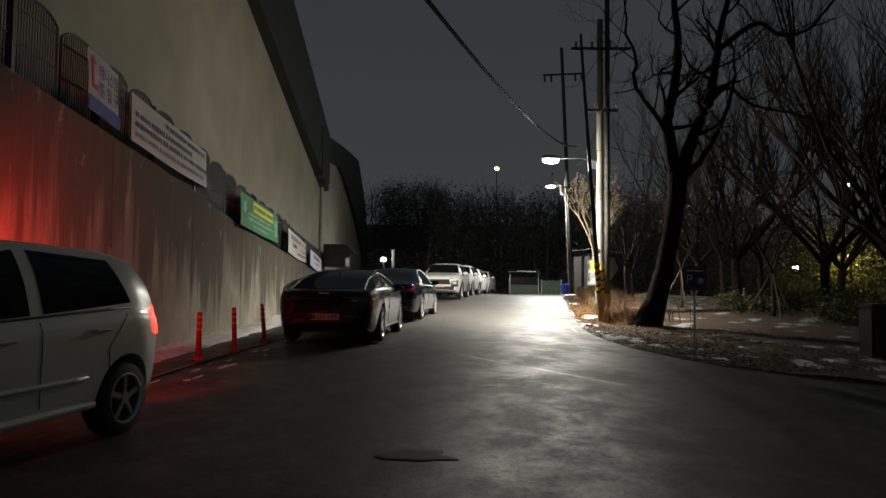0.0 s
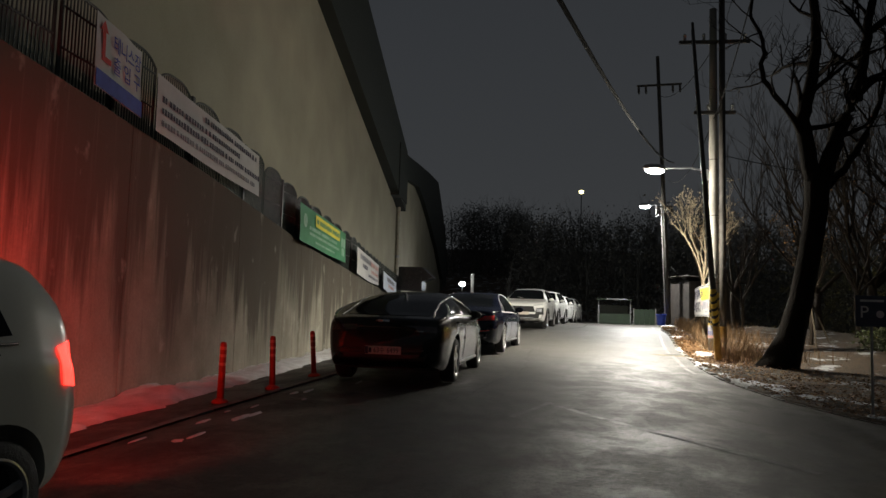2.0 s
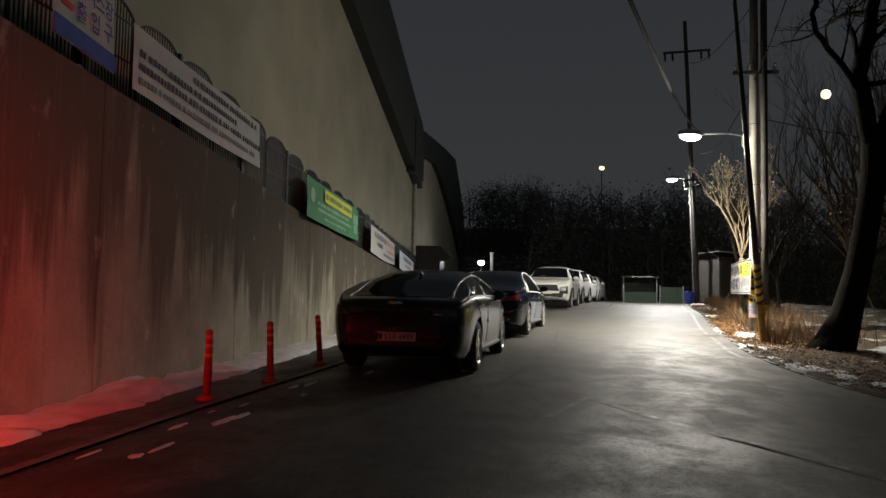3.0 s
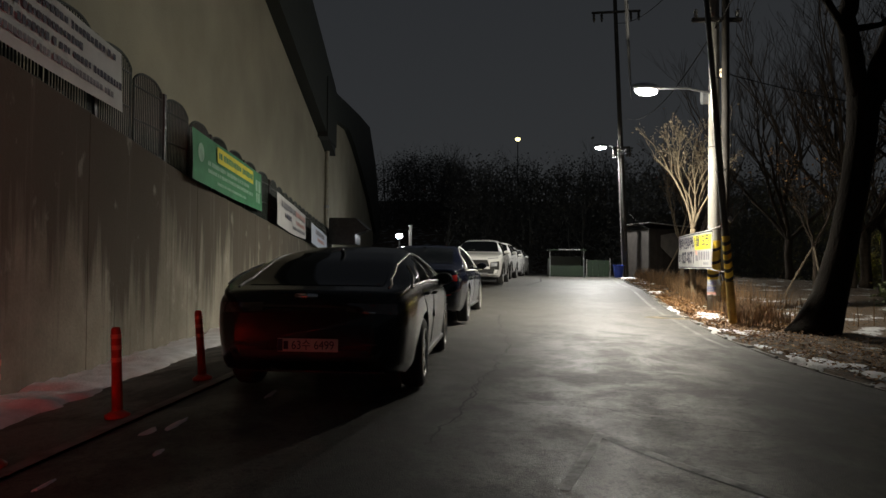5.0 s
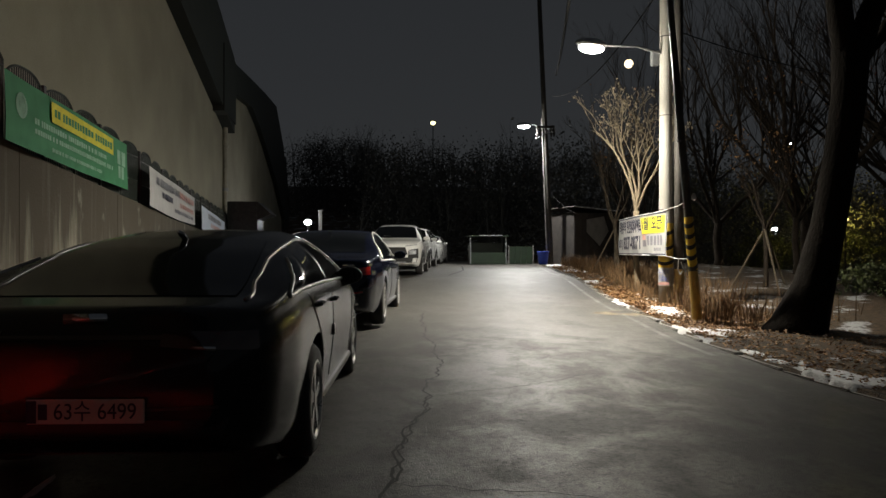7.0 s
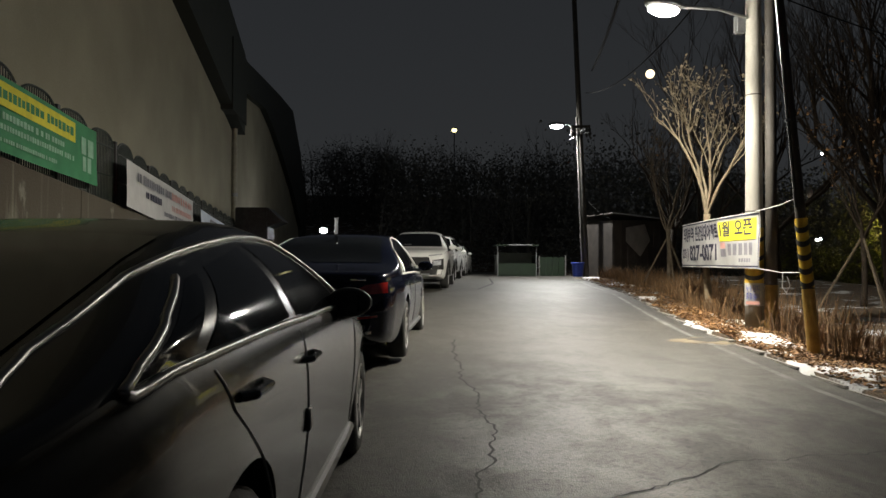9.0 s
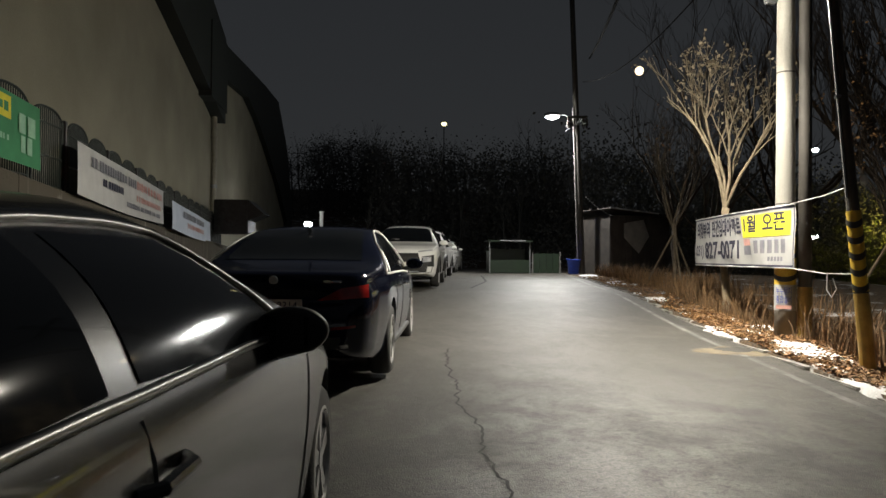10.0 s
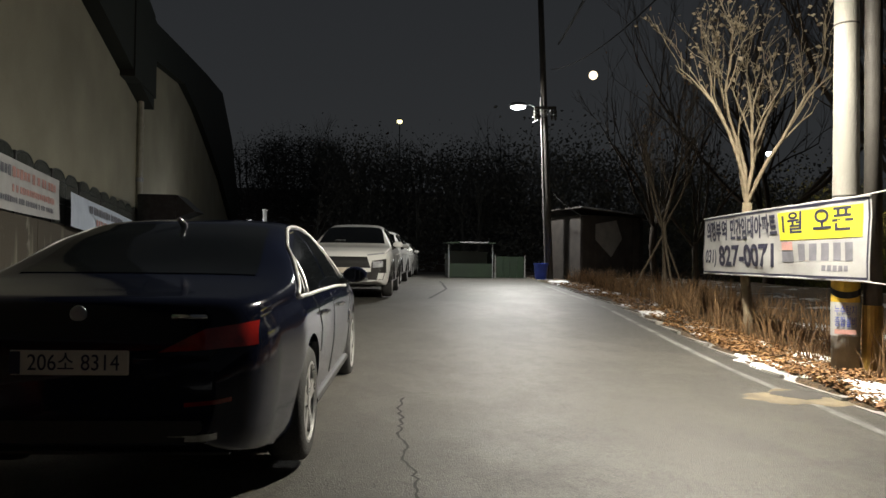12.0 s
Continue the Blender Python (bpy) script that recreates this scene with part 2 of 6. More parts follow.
FADEDPAINT = mat("half_worn_paint", (0.27, 0.27, 0.255), (0.06, 0.06, 0.058), 0.6, 5, 0.0, 40)
CRACK = mat("crack_filler", (0.008, 0.008, 0.008), (0.014, 0.014, 0.014), 0.8, 20)
PATCH = mat("concrete_patch", (0.17, 0.135, 0.085), (0.09, 0.075, 0.05), 0.85, 6, 0.08)
IRON = mat("cast_iron", (0.026, 0.025, 0.024), (0.045, 0.04, 0.036), 0.75, 12, 0.05)
BANNERWHITE = mat("banner_white_cloth", (0.40, 0.40, 0.395), (0.32, 0.32, 0.315), 0.75, 3, 0.05)
FENCEWHITE = mat("bright_banner_cloth", (0.52, 0.52, 0.51), (0.44, 0.44, 0.435), 0.75, 3, 0.05)
BANNERPALE = mat("banner_pale_cloth", (0.6, 0.66, 0.76), (0.5, 0.56, 0.66), 0.75, 3)
BANNERGREEN = mat("banner_green_cloth", (0.03, 0.24, 0.09), (0.025, 0.18, 0.07), 0.7, 3)
INKDARK = mat("ink_navy", (0.03, 0.03, 0.06), (0.02, 0.02, 0.04), 0.7)
INKRED = mat("ink_red", (0.55, 0.04, 0.03), None, 0.7)
INKPALERED = mat("ink_faded_red", (0.62, 0.34, 0.3), None, 0.7)
INKBLUE = mat("ink_blue", (0.015, 0.05, 0.4), None, 0.7)
INKYELLOW = mat("ink_yellow", (0.75, 0.68, 0.03), (0.6, 0.55, 0.03), 0.7)
INKGREY = mat("ink_grey", (0.2, 0.2, 0.23), None, 0.7)
INKPALEGREEN = mat("ink_pale_green", (0.3, 0.55, 0.38), None, 0.7)
CARGREY = mat("dark_grey_car_paint", (0.021, 0.022, 0.022), (0.019, 0.02, 0.02), 0.26, 1.2, metal=0.5, spec=0.3, coat=0.25, fine=400, spread=0.02)
CARNAVY = mat("navy_car_paint", (0.006, 0.008, 0.019), (0.005, 0.0065, 0.015), 0.11, 1.2, metal=0.2, spec=0.28, coat=0.25, fine=400, spread=0.04)
CARWHITE = mat("white_car_paint", (0.78, 0.78, 0.76), (0.72, 0.72, 0.7), 0.3, 2, coat=0.8, spread=0.04)
CARCREAM = mat("off_white_car_paint", (0.62, 0.61, 0.52), (0.56, 0.55, 0.47), 0.3, 2, coat=0.7, spread=0.04)
CARGLASS = mat("tinted_car_glass", (0.004, 0.005, 0.006), (0.007, 0.008, 0.009), 0.06, 2, spec=0.25, spread=0.03)
CHROME = mat("chrome_trim", (0.62, 0.62, 0.62), (0.55, 0.55, 0.55), 0.16, 20, metal=1.0, spread=0.04)
BRIGHTTRIM = mat("bright_trim", (0.62, 0.62, 0.61), (0.55, 0.55, 0.54), 0.36, 20, metal=0.45, spread=0.04)
SATIN = mat("satin_trim", (0.22, 0.22, 0.215), (0.17, 0.17, 0.17), 0.33, 20, metal=0.9, spread=0.06)
BLACKPLASTIC = mat("black_plastic", (0.014, 0.014, 0.014), (0.02, 0.02, 0.02), 0.5, 20)
RUBBER = mat("tyre_rubber", (0.018, 0.018, 0.018), (0.026, 0.025, 0.024), 0.8, 15, 0.3)
ALLOY = mat("alloy_rim", (0.44, 0.44, 0.435), (0.32, 0.32, 0.315), 0.3, 15, metal=0.6)
TAILRED = mat("red_lamp_lens", (0.3, 0.011, 0.009), (0.2, 0.008, 0.006), 0.12, 8, coat=1.0)
TAILDARK = mat("smoked_lamp_lens", (0.03, 0.006, 0.006), (0.02, 0.004, 0.004), 0.12, 8, coat=1.0)
LAMPCLEAR = mat("clear_lamp_lens", (0.5, 0.52, 0.55), (0.3, 0.3, 0.32), 0.1, 10, coat=1.0)
PLATE = mat("number_plate_white", (0.66, 0.6, 0.5), (0.56, 0.5, 0.42), 0.5, 10)
GREENBIN = mat("green_sheet_metal", (0.008, 0.02, 0.008), (0.005, 0.013, 0.006), 0.5, 3)
BLUEBIN = mat("blue_plastic", (0.02, 0.06, 0.42), (0.015, 0.045, 0.3), 0.5, 6)
RUST = mat("rusty_sheet", (0.034, 0.028, 0.024), (0.02, 0.017, 0.015), 0.8, 3, 0.2)
PALEBOARD = mat("grey_board", (0.2, 0.195, 0.185), (0.14, 0.135, 0.13), 0.8, 4)
SIGNBLUE = mat("sign_blue_grey", (0.06, 0.07, 0.1), (0.045, 0.05, 0.075), 0.6, 8)
WHITEPAINT = mat("white_paint", (0.7, 0.7, 0.68), (0.6, 0.6, 0.58), 0.6, 8)
GLOWWHITE = glow("street_lamp_glass", (1.0, 0.96, 0.86), 60)
GLOWCOOL = glow("street_lamp_glass_cool", (0.92, 0.97, 1.0), 45)
GLOWWARM = glow("warm_lamp_glass", (1.0, 0.8, 0.5), 2.6)
GLOWYELLOW = glow("park_lamp_glass", (1.0, 0.88, 0.42), 2.5)
GLOWRED = glow("lit_tail_lamp", (1.0, 0.03, 0.02), 2.5)

# ---------------------------------------------------------------- mesh helpers


def finish(bm, name, material, parent=None, label="", smooth=False):
    me = bpy.data.meshes.new(name)
    bm.normal_update()
    bm.to_mesh(me)
    bm.free()
    me.materials.append(material)
    if smooth:
        me.polygons.foreach_set("use_smooth", [True] * len(me.polygons))
    ob = new(name, me)
    if parent:
        ob.parent = parent
    if label:
        ob["label"] = label
    return ob


def part(name, bm, material, parent, label="", smooth=False):
    return finish(bm, name, material, parent, label, smooth)


def thing(name, m, label, category, group=""):
    ob = new(name)
    ob.empty_display_size = 0.2
    ob.matrix_world = m
    return tagged(ob, label, category, group)


def data_mesh(name, verts, faces, material, parent=None, label="", smooth=False):
    me = bpy.data.meshes.new(name)
    me.from_pydata([tuple(v) for v in verts], [], faces)
    me.update()
    me.materials.append(material)
    if smooth:
        me.polygons.foreach_set("use_smooth", [True] * len(me.polygons))
    ob = new(name, me)
    if parent:
        ob.parent = parent
    if label:
        ob["label"] = label
    return ob


def box(sx, sy, sz, at=(0, 0, 0), bevel=0.01, bm=None):
    own = bm if bm is not None else bmesh.new()
    tmp = bmesh.new()
    bmesh.ops.create_cube(tmp, size=1)
    for v in tmp.verts:
        v.co = Vector((v.co.x * sx, v.co.y * sy, v.co.z * sz))
    if bevel:
        bmesh.ops.bevel(tmp, geom=tmp.edges[:], offset=min(bevel, 0.4 * min(sx, sy, sz)), segments=2, affect="EDGES")
    for v in tmp.verts:
        v.co += Vector(at)
    me = bpy.data.meshes.new("tmp")
    tmp.to_mesh(me)
    tmp.free()
    own.from_mesh(me)
    bpy.data.meshes.remove(me)
    return own


def tube(points, radii, n=10, cap=True, bm=None):
    """A tapered tube along points."""
    bm = bm if bm is not None else bmesh.new()
    rings = []
    pts = [Vector(p) for p in points]
    if not hasattr(radii, "__len__"):
        radii = [radii] * len(pts)
    for i, p in enumerate(pts):
        d = (pts[min(i + 1, len(pts) - 1)] - pts[max(i - 1, 0)]).normalized()
        a = d.cross(Vector((0, 0, 1)) if abs(d.z) < 0.9 else Vector((1, 0, 0))).normalized()
        b = d.cross(a)
        rings.append([bm.verts.new(p + radii[i] * (math.cos(2 * math.pi * k / n) * a + math.sin(2 * math.pi * k / n) * b)) for k in range(n)])
    for r, q in zip(rings, rings[1:]):
        for k in range(n):
            bm.faces.new((r[k], q[k], q[(k + 1) % n], r[(k + 1) % n]))
    if cap:
        bm.faces.new(rings[0])
        bm.faces.new(rings[-1][::-1])
    return bm


def lathe(profile, n=20, axis="z", bm=None, cap=True):
    """Turns (radius, height) pairs round an axis."""
    bm = bm if bm is not None else bmesh.new()
    rings = []
    for r, h in profile:
        ring = []
        for k in range(n):
            a = 2 * math.pi * k / n
            c, s = r * math.cos(a), r * math.sin(a)
            ring.append(bm.verts.new({"z": (c, s, h), "x": (h, c, s), "y": (c, h, s)}[axis]))
        rings.append(ring)
    for r, q in zip(rings, rings[1:]):
        for k in range(n):
            bm.faces.new((r[k], r[(k + 1) % n], q[(k + 1) % n], q[k]))
    if cap:
        bm.faces.new(rings[0])
        bm.faces.new(rings[-1])
    bmesh.ops.recalc_face_normals(bm, faces=bm.faces[:])
    return bm


def ball(r, at=(0, 0, 0), squash=(1, 1, 1), u=12, v=8, bm=None):
    bm = bm if bm is not None else bmesh.new()
    got = bmesh.ops.create_uvsphere(bm, u_segments=u, v_segments=v, radius=r)["verts"]
    for q in got:
        q.co = Vector((q.co.x * squash[0], q.co.y * squash[1], q.co.z * squash[2])) + Vector(at)
    return bm


def lerp(table, v):
    """Piecewise linear table of (key, value)."""
    if v <= table[0][0]:
        return table[0][1]
    for (a, p), (b, q) in zip(table, table[1:]):
        if v <= b:
            return p + (q - p) * (v - a) / (b - a)
    return table[-1][1]


def text_mesh(words, height, material, parent, m, name="lettering", width=None, label="", bold=0.0):
    cu = bpy.data.curves.new("words", "FONT")
    cu.body, cu.size, cu.align_x, cu.align_y, cu.extrude, cu.offset = words, height * 1.35, "CENTER", "CENTER", 0.001, bold * height
    tmp = new("words", cu)
    dg = bpy.context.evaluated_depsgraph_get()
    me = bpy.data.meshes.new_from_object(tmp.evaluated_get(dg))
    bpy.data.objects.remove(tmp)
    bpy.data.curves.remove(cu)
    xs = [v.co.x for v in me.vertices]
    if width and xs and max(xs) > min(xs):
        k, c = width / (max(xs) - min(xs)), (max(xs) + min(xs)) / 2
        for v in me.vertices:
            v.co.x = (v.co.x - c) * k
    me.materials.clear()
    me.materials.append(material)
    ob = new(name, me)
    ob.parent = parent
    ob.matrix_local = m
    if label:
        ob["label"] = label
    return ob


def rect(w, h, m, name, material, parent, label="", d=0.002):
    ob = part(name, box(w, h, d, bevel=0), material, parent, label)
    ob.matrix_local = m
    return ob


# ---------------------------------------------------------------- ground, road
PROFILE = [(-80, -0.25), (-8, -0.2), (0, -0.07), (12.7, 0.09), (20, 0.164), (23.7, 0.30), (29.1, 0.57), (34.6, 0.67), (40, 0.69), (54.6, 0.64), (182, 0.64)]
EDGE = [(-60, 60), (8.9, 60), (9.3, 16), (9.8, 7.2), (10.4, 5.6), (11.2, 4.75), (12.2, 4.25), (13.5, 3.85), (16, 3.6), (18, 3.62), (20.5, 3.85), (22.5, 3.98), (25, 4.3), (28.7, 4.8), (32, 5.1), (36, 5.7), (40, 6.2), (46, 7.5), (60, 9)]
WALLX = [(-20, -4.6), (5, -5.1), (25, -5.72), (33.5, -6.7), (45, -7.9)]


def gz(x, y):
    """Height of the paving: a gentle rise, with a fall to the right near the side entrance and to the foot of the wall."""
    k = sum(lerp(PROFILE, y + d) for d in (-1.5, -0.7, 0, 0.7, 1.5)) / 5
    fall = 0.05 * max(0, min(x, 9) - 1.5) * max(0, min(1, (21 - y) / 6)) * max(0, min(1, (y + 6) / 8))
    left = 0.11 * max(0, -2.9 - max(x, -5.6)) * max(0, min(1, (y - 4.6) / 2.4)) * max(0, min(1, (32 - y) / 6))
    return k - fall - left


def wall_x(y):
    return lerp(WALLX, y)


def edge_x(y):
    return lerp(EDGE, y)


def stations():
    ys = [-2500, -800, -300, -120, -60, -30, -15]
    ys += [round(-8 + 0.5 * i, 2) for i in range(0, 33)] + [round(8.6 + 0.2 * i, 2) for i in range(0, 25)] + [round(13.6 + 0.5 * i, 2) for i in range(0, 66)]
    return sorted(set(ys)) + [48, 52, 58, 70, 90, 130, 200, 400, 900, 2500]


def ground_height(x, y, soft=True):
    e = edge_x(y)
    base = gz(x, y)
    bump = 0.05 * noise.noise((x * 0.9, y * 0.9, 0)) + 0.02 * noise.noise((x * 3, y * 3, 4)) if abs(y) < 70 and abs(x) < 60 else 0
    far = 0.0
    if x > e:
        far = min(0.25, 0.03 * max(0, x - e - 0.5)) - 0.11 * max(0, min(x, 38) - 11)
    hill = 0.17 * max(0, min(y, 150) - 62)
    return base + 0.035 + bump + far + hill


def build_ground():
    offs_r = [0.02, 0.12, 0.3, 0.6, 1.0, 1.5, 2.1, 2.8, 3.6, 4.6, 6, 8, 11, 15, 21, 30, 45, 80, 200, 900, 2500]
    offs_l = [2500, 900, 300, 100, 40, 20, 10, 5, 2, 0.6]
    verts, faces, rows = [], [], []
    for y in stations():
        yy = max(-60, min(60, y))
        wx, e = wall_x(yy), edge_x(yy)
        row = []
        for o in offs_l:
            row.append((wx - o, y, ground_height(wx - o, y) - 0.1))
        for f in (0.0, 0.12, 0.25, 0.45, 0.65, 0.85, 0.999):
            x = wx + f * (e - wx)
            row.append((x, y, gz(x, y) - (0.06 if f in (0.0, 0.999) or y > 60 else 0.35) + 0.17 * max(0, min(y, 150) - 62)))
        for o in offs_r:
            row.append((e + o, y, ground_height(e + o, y)))
        rows.append(row)
    n = len(rows[0])
    for r in rows:
        verts.extend(r)
    for i in range(len(rows) - 1):
        for j in range(n - 1):
            a = i * n + j
            faces.append((a, a + 1, a + n + 1, a + n))
    ob = data_mesh("ground", verts, faces, SOIL, smooth=True)
    tagged(ob, "winter soil with leaf litter and thin snow", "ground", kind="structure")


def strip(name, ys, cols, zoff, material, label, category, parent=None):
    """A sheet that follows the paving between the given column functions."""
    verts, faces = [], []
    for y in ys:
        for c in cols(y):
            verts.append((c, y, gz(c, y) + zoff))
    n = len(cols(ys[0]))
    for i in range(len(ys) - 1):
        for j in range(n - 1):
            a = i * n + j
            faces.append((a, a + 1, a + n + 1, a + n))
    ob = data_mesh(name, verts, faces, material, parent, smooth=True)
    return tagged(ob, label, category, kind="structure")


build_ground()
GUTTER = [(-20, -3.2), (5, -3.5), (9.7, -3.4), (13.3, -3.15), (25, -2.75), (40, -2.2)]
road_ys = [y for y in stations() if -60 <= y <= 58]


def road_columns(y):
    g, e = lerp(GUTTER, y), edge_x(y)
    m = min(e, 8.0)
    return [g + (m - g) * k / 20 for k in range(21)] + [m + (e - m) * f for f in (0.05, 0.2, 0.5, 1.0)]


strip("road", road_ys, road_columns, 0.0, ASPHALT, "worn patched asphalt road with cracks", "road")

# left side: paved gutter strip between kerb and wall
strip("pavement", [y for y in road_ys if -20 <= y <= 48], lambda y: [wall_x(y) + f * (lerp(GUTTER, y) - 0.12 - wall_x(y)) for f in (0, 0.3, 0.6, 0.8, 1.0)], 0.015, ASPHALT, "dark paved strip along the retaining wall", "pavement")
strip("kerb_left", [y for y in road_ys if -20 <= y <= 48], lambda y: [lerp(GUTTER, y) - 0.13, lerp(GUTTER, y) - 0.115, lerp(GUTTER, y) + 0.0, lerp(GUTTER, y) + 0.012], 0.022, KERB, "low flush concrete kerb", "kerb")


def kerb_blocks():
    """Right-hand kerb: long concrete blocks with a real step."""
    root = tagged(new("kerb_right"), "weathered concrete kerb stones beside the verge", "kerb", kind="structure")
    pts, y = [], 10.2
    while y < 42:
        pts.append((edge_x(y), y))
        y += 0.15 if y < 12.5 else 0.5 if y < 16 else 1.0
    for (x0, y0), (x1, y1) in zip(pts, pts[1:]):
        d = Vector((x1 - x0, y1 - y0, 0))
        bm = box(0.12, d.length - 0.012, 0.2, bevel=0.012)
        ob = part("kerb_stone", bm, KERB, root)
        ob.matrix_world = Matrix.Translation(((x0 + x1) / 2 + 0.02, (y0 + y1) / 2, gz(x0, (y0 + y1) / 2) - 0.082)) @ Matrix.Rotation(math.atan2(-d.x, d.y), 4, "Z")


kerb_blocks()


def ribbon(name, pts, width, material, label, category, z=0.004, rough=0.0, seed=1):
    """A thin line that lies on the paving."""
    rnd = random.Random(seed)
    verts, faces = [], []
    fine = []
    for (x0, y0), (x1, y1) in zip(pts, pts[1:]):
        n = max(2, int(math.hypot(x1 - x0, y1 - y0) / 0.06))
        fine += [(x0 + (x1 - x0) * k / n, y0 + (y1 - y0) * k / n) for k in range(n)]
    fine.append(pts[-1])
    off = 0
    for i, (x, y) in enumerate(fine):
        a, b = fine[max(i - 1, 0)], fine[min(i + 1, len(fine) - 1)]
        d = Vector((b[0] - a[0], b[1] - a[1])).normalized()
        off = 0.8 * off + rnd.uniform(-rough, rough)
        w = width * (0.5 + rnd.uniform(0.2, 0.9) if rough else 0.5) * (1 if rough else 2)
        for s in (-0.5, 0.5):
            px, py = x - d.y * (off + s * w), y + d.x * (off + s * w)
            verts.append((px, py, gz(px, py) + z))
    for i in range(len(fine) - 1):
        faces.append((2 * i, 2 * i + 1, 2 * i + 3, 2 * i + 2))
    ob = data_mesh(name, verts, faces, material)
    return tagged(ob, label, category, kind="structure")


ribbon("crack", [(-0.9, 11.0), (-0.62, 12.4), (-0.42, 14.0), (-0.31, 14.9), (-0.06, 16.4), (-0.08, 18.0), (-0.03, 19.6), (0.02, 21.5)], 0.017, CRACK, "long dark crack in the asphalt", "crack", rough=0.03, seed=2)
ribbon("crack", [(-0.62, 12.5), (-0.52, 13.3), (-0.36, 14.2), (-0.28, 14.85)], 0.014, CRACK, "fine branch beside the long crack", "crack", rough=0.03, seed=6)
ribbon("crack", [(-0.36, 14.75), (0.5, 15.0), (1.26, 15.5), (2.4, 15.9), (3.3, 16.2)], 0.01, CRACK, "thin cross crack in the asphalt", "crack", rough=0.035, seed=3)
ribbon("crack", [(-0.6, 12.6), (0.3, 12.3), (1.2, 11.7), (2.0, 11.2)], 0.01, CRACK, "thin crack in the asphalt", "crack", rough=0.035, seed=4)
ribbon("crack", [(1.3, 30.2), (2.1, 33.5), (2.6, 38.5)], 0.06, CRACK, "dark tar joint in the road", "crack", rough=0.01, seed=5)
ribbon("road_marking", [(0.3, 11.4), (0.7, 10.6), (1.2, 9.8), (1.8, 9.0), (2.4, 8.3)], 0.09, FADEDPAINT, "worn white painted line on the asphalt", "road marking")
ribbon("road_marking", [(0.32, 11.35), (0.14, 10.8), (-0.1, 10.1)], 0.07, FADEDPAINT, "nearly worn away painted line on the asphalt", "road marking")
ribbon("road_marking", [(edge_x(y) - 0.34, y) for y in np.arange(17.0, 38.0, 0.5)], 0.085, EDGEPAINT, "worn white edge line along the verge", "road marking")


ribbon("gutter_line", [(wall_x(y) + 0.98, y) for y in np.arange(17.0, 34.0, 0.5)], 0.07, KERB, "pale concrete gutter edge along the wall", "kerb", z=0.022)


def rock_patch(name, cx, cy, rx, ry, h, material, label, category, seed, kind="", sink=0.0, onverge=False):
    """A low irregular lump with ragged outline."""
    rnd = random.Random(seed)
    verts, faces = [], []
    n, rings = 40, 6
    ph = rnd.uniform(0, 100)
    for i in range(rings + 1):
        f = i / rings
        for k in range(n):
            a = 2 * math.pi * k / n
            e = 1 + 0.45 * noise.noise((1.6 * math.cos(a) + ph, 1.6 * math.sin(a), 0)) + 0.22 * noise.noise((5 * math.cos(a), 5 * math.sin(a) + ph, 3))
            x, y = cx + rx * f * e * math.cos(a), cy + ry * f * e * math.sin(a)
            base = ground_height(x, y) if onverge and x > edge_x(y) else gz(x, y)
            z = base + h * (1 - f ** 3) * (1 + 0.5 * noise.noise((x * 5 + ph, y * 5, 0))) + 0.004 - sink - (0.03 if f == 1 else 0)
            verts.append((x, y, z))
    for i in range(rings):
        for k in range(n):
            a = i * n + k
            b = i * n + (k + 1) % n
            faces.append((a, b, b + n, a + n))
    ob = data_mesh(name, verts, faces, material, smooth=True)
    return tagged(ob, label, category, kind=kind)


# utility cover with a concrete surround near the pole, and one near the start of the walk
rock_patch("concrete_patch", 3.58, 21.3, 0.54, 0.34, 0.001, PATCH, "rough tan concrete patch round a utility cover", "road patch", 11, "structure")
rock_patch("utility_cover", 3.7, 21.42, 0.38, 0.22, 0.004, IRON, "dark iron utility cover set in a concrete patch", "manhole cover", 12, "structure")
rock_patch("utility_cover", 0.08, 4.6, 0.3, 0.2, 0.001, IRON, "dark iron utility cover in the asphalt", "manhole cover", 13, "structure")


def snow_bank():
    """The bank of shovelled snow at the foot of the wall."""
    rnd = random.Random(5)
    verts, faces = [], []
    ys = np.arange(2.0, 30.0, 0.12)
    m = 9
    for y in ys:
        wx = wall_x(y) + 0.02
        wide = 0.92 + 0.2 * noise.noise((y * 1.1, 0, 0)) + 0.12 * noise.noise((y * 4, 0, 0))
        high = 0.095 + 0.05 * noise.noise((y * 0.6, 5, 0)) + 0.09 * noise.noise((y * 3.1, 9, 0)) + (0.1 * math.exp(-((y - 11.4) / 0.5) ** 2))
        high = max(0.05, high)
        for k in range(m):
            f = k / (m - 1)
            x = wx + wide * f
            z = gz(x, y) + 0.012 + high * (1 - f ** 3.5) * (1 + 0.35 * noise.noise((x * 6, y * 6, 2))) - (0.03 if k == m - 1 else 0)
            verts.append((x, y, z))
    for i in range(len(ys) - 1):
        for k in range(m - 1):
            a = i * m + k
            faces.append((a, a + 1, a + m + 1, a + m))
    ob = data_mesh("snow_bank", verts, faces, SNOW, smooth=True)
    tagged(ob, "low bank of dirty shovelled snow along the concrete wall", "snow", kind="stuff")


snow_bank()


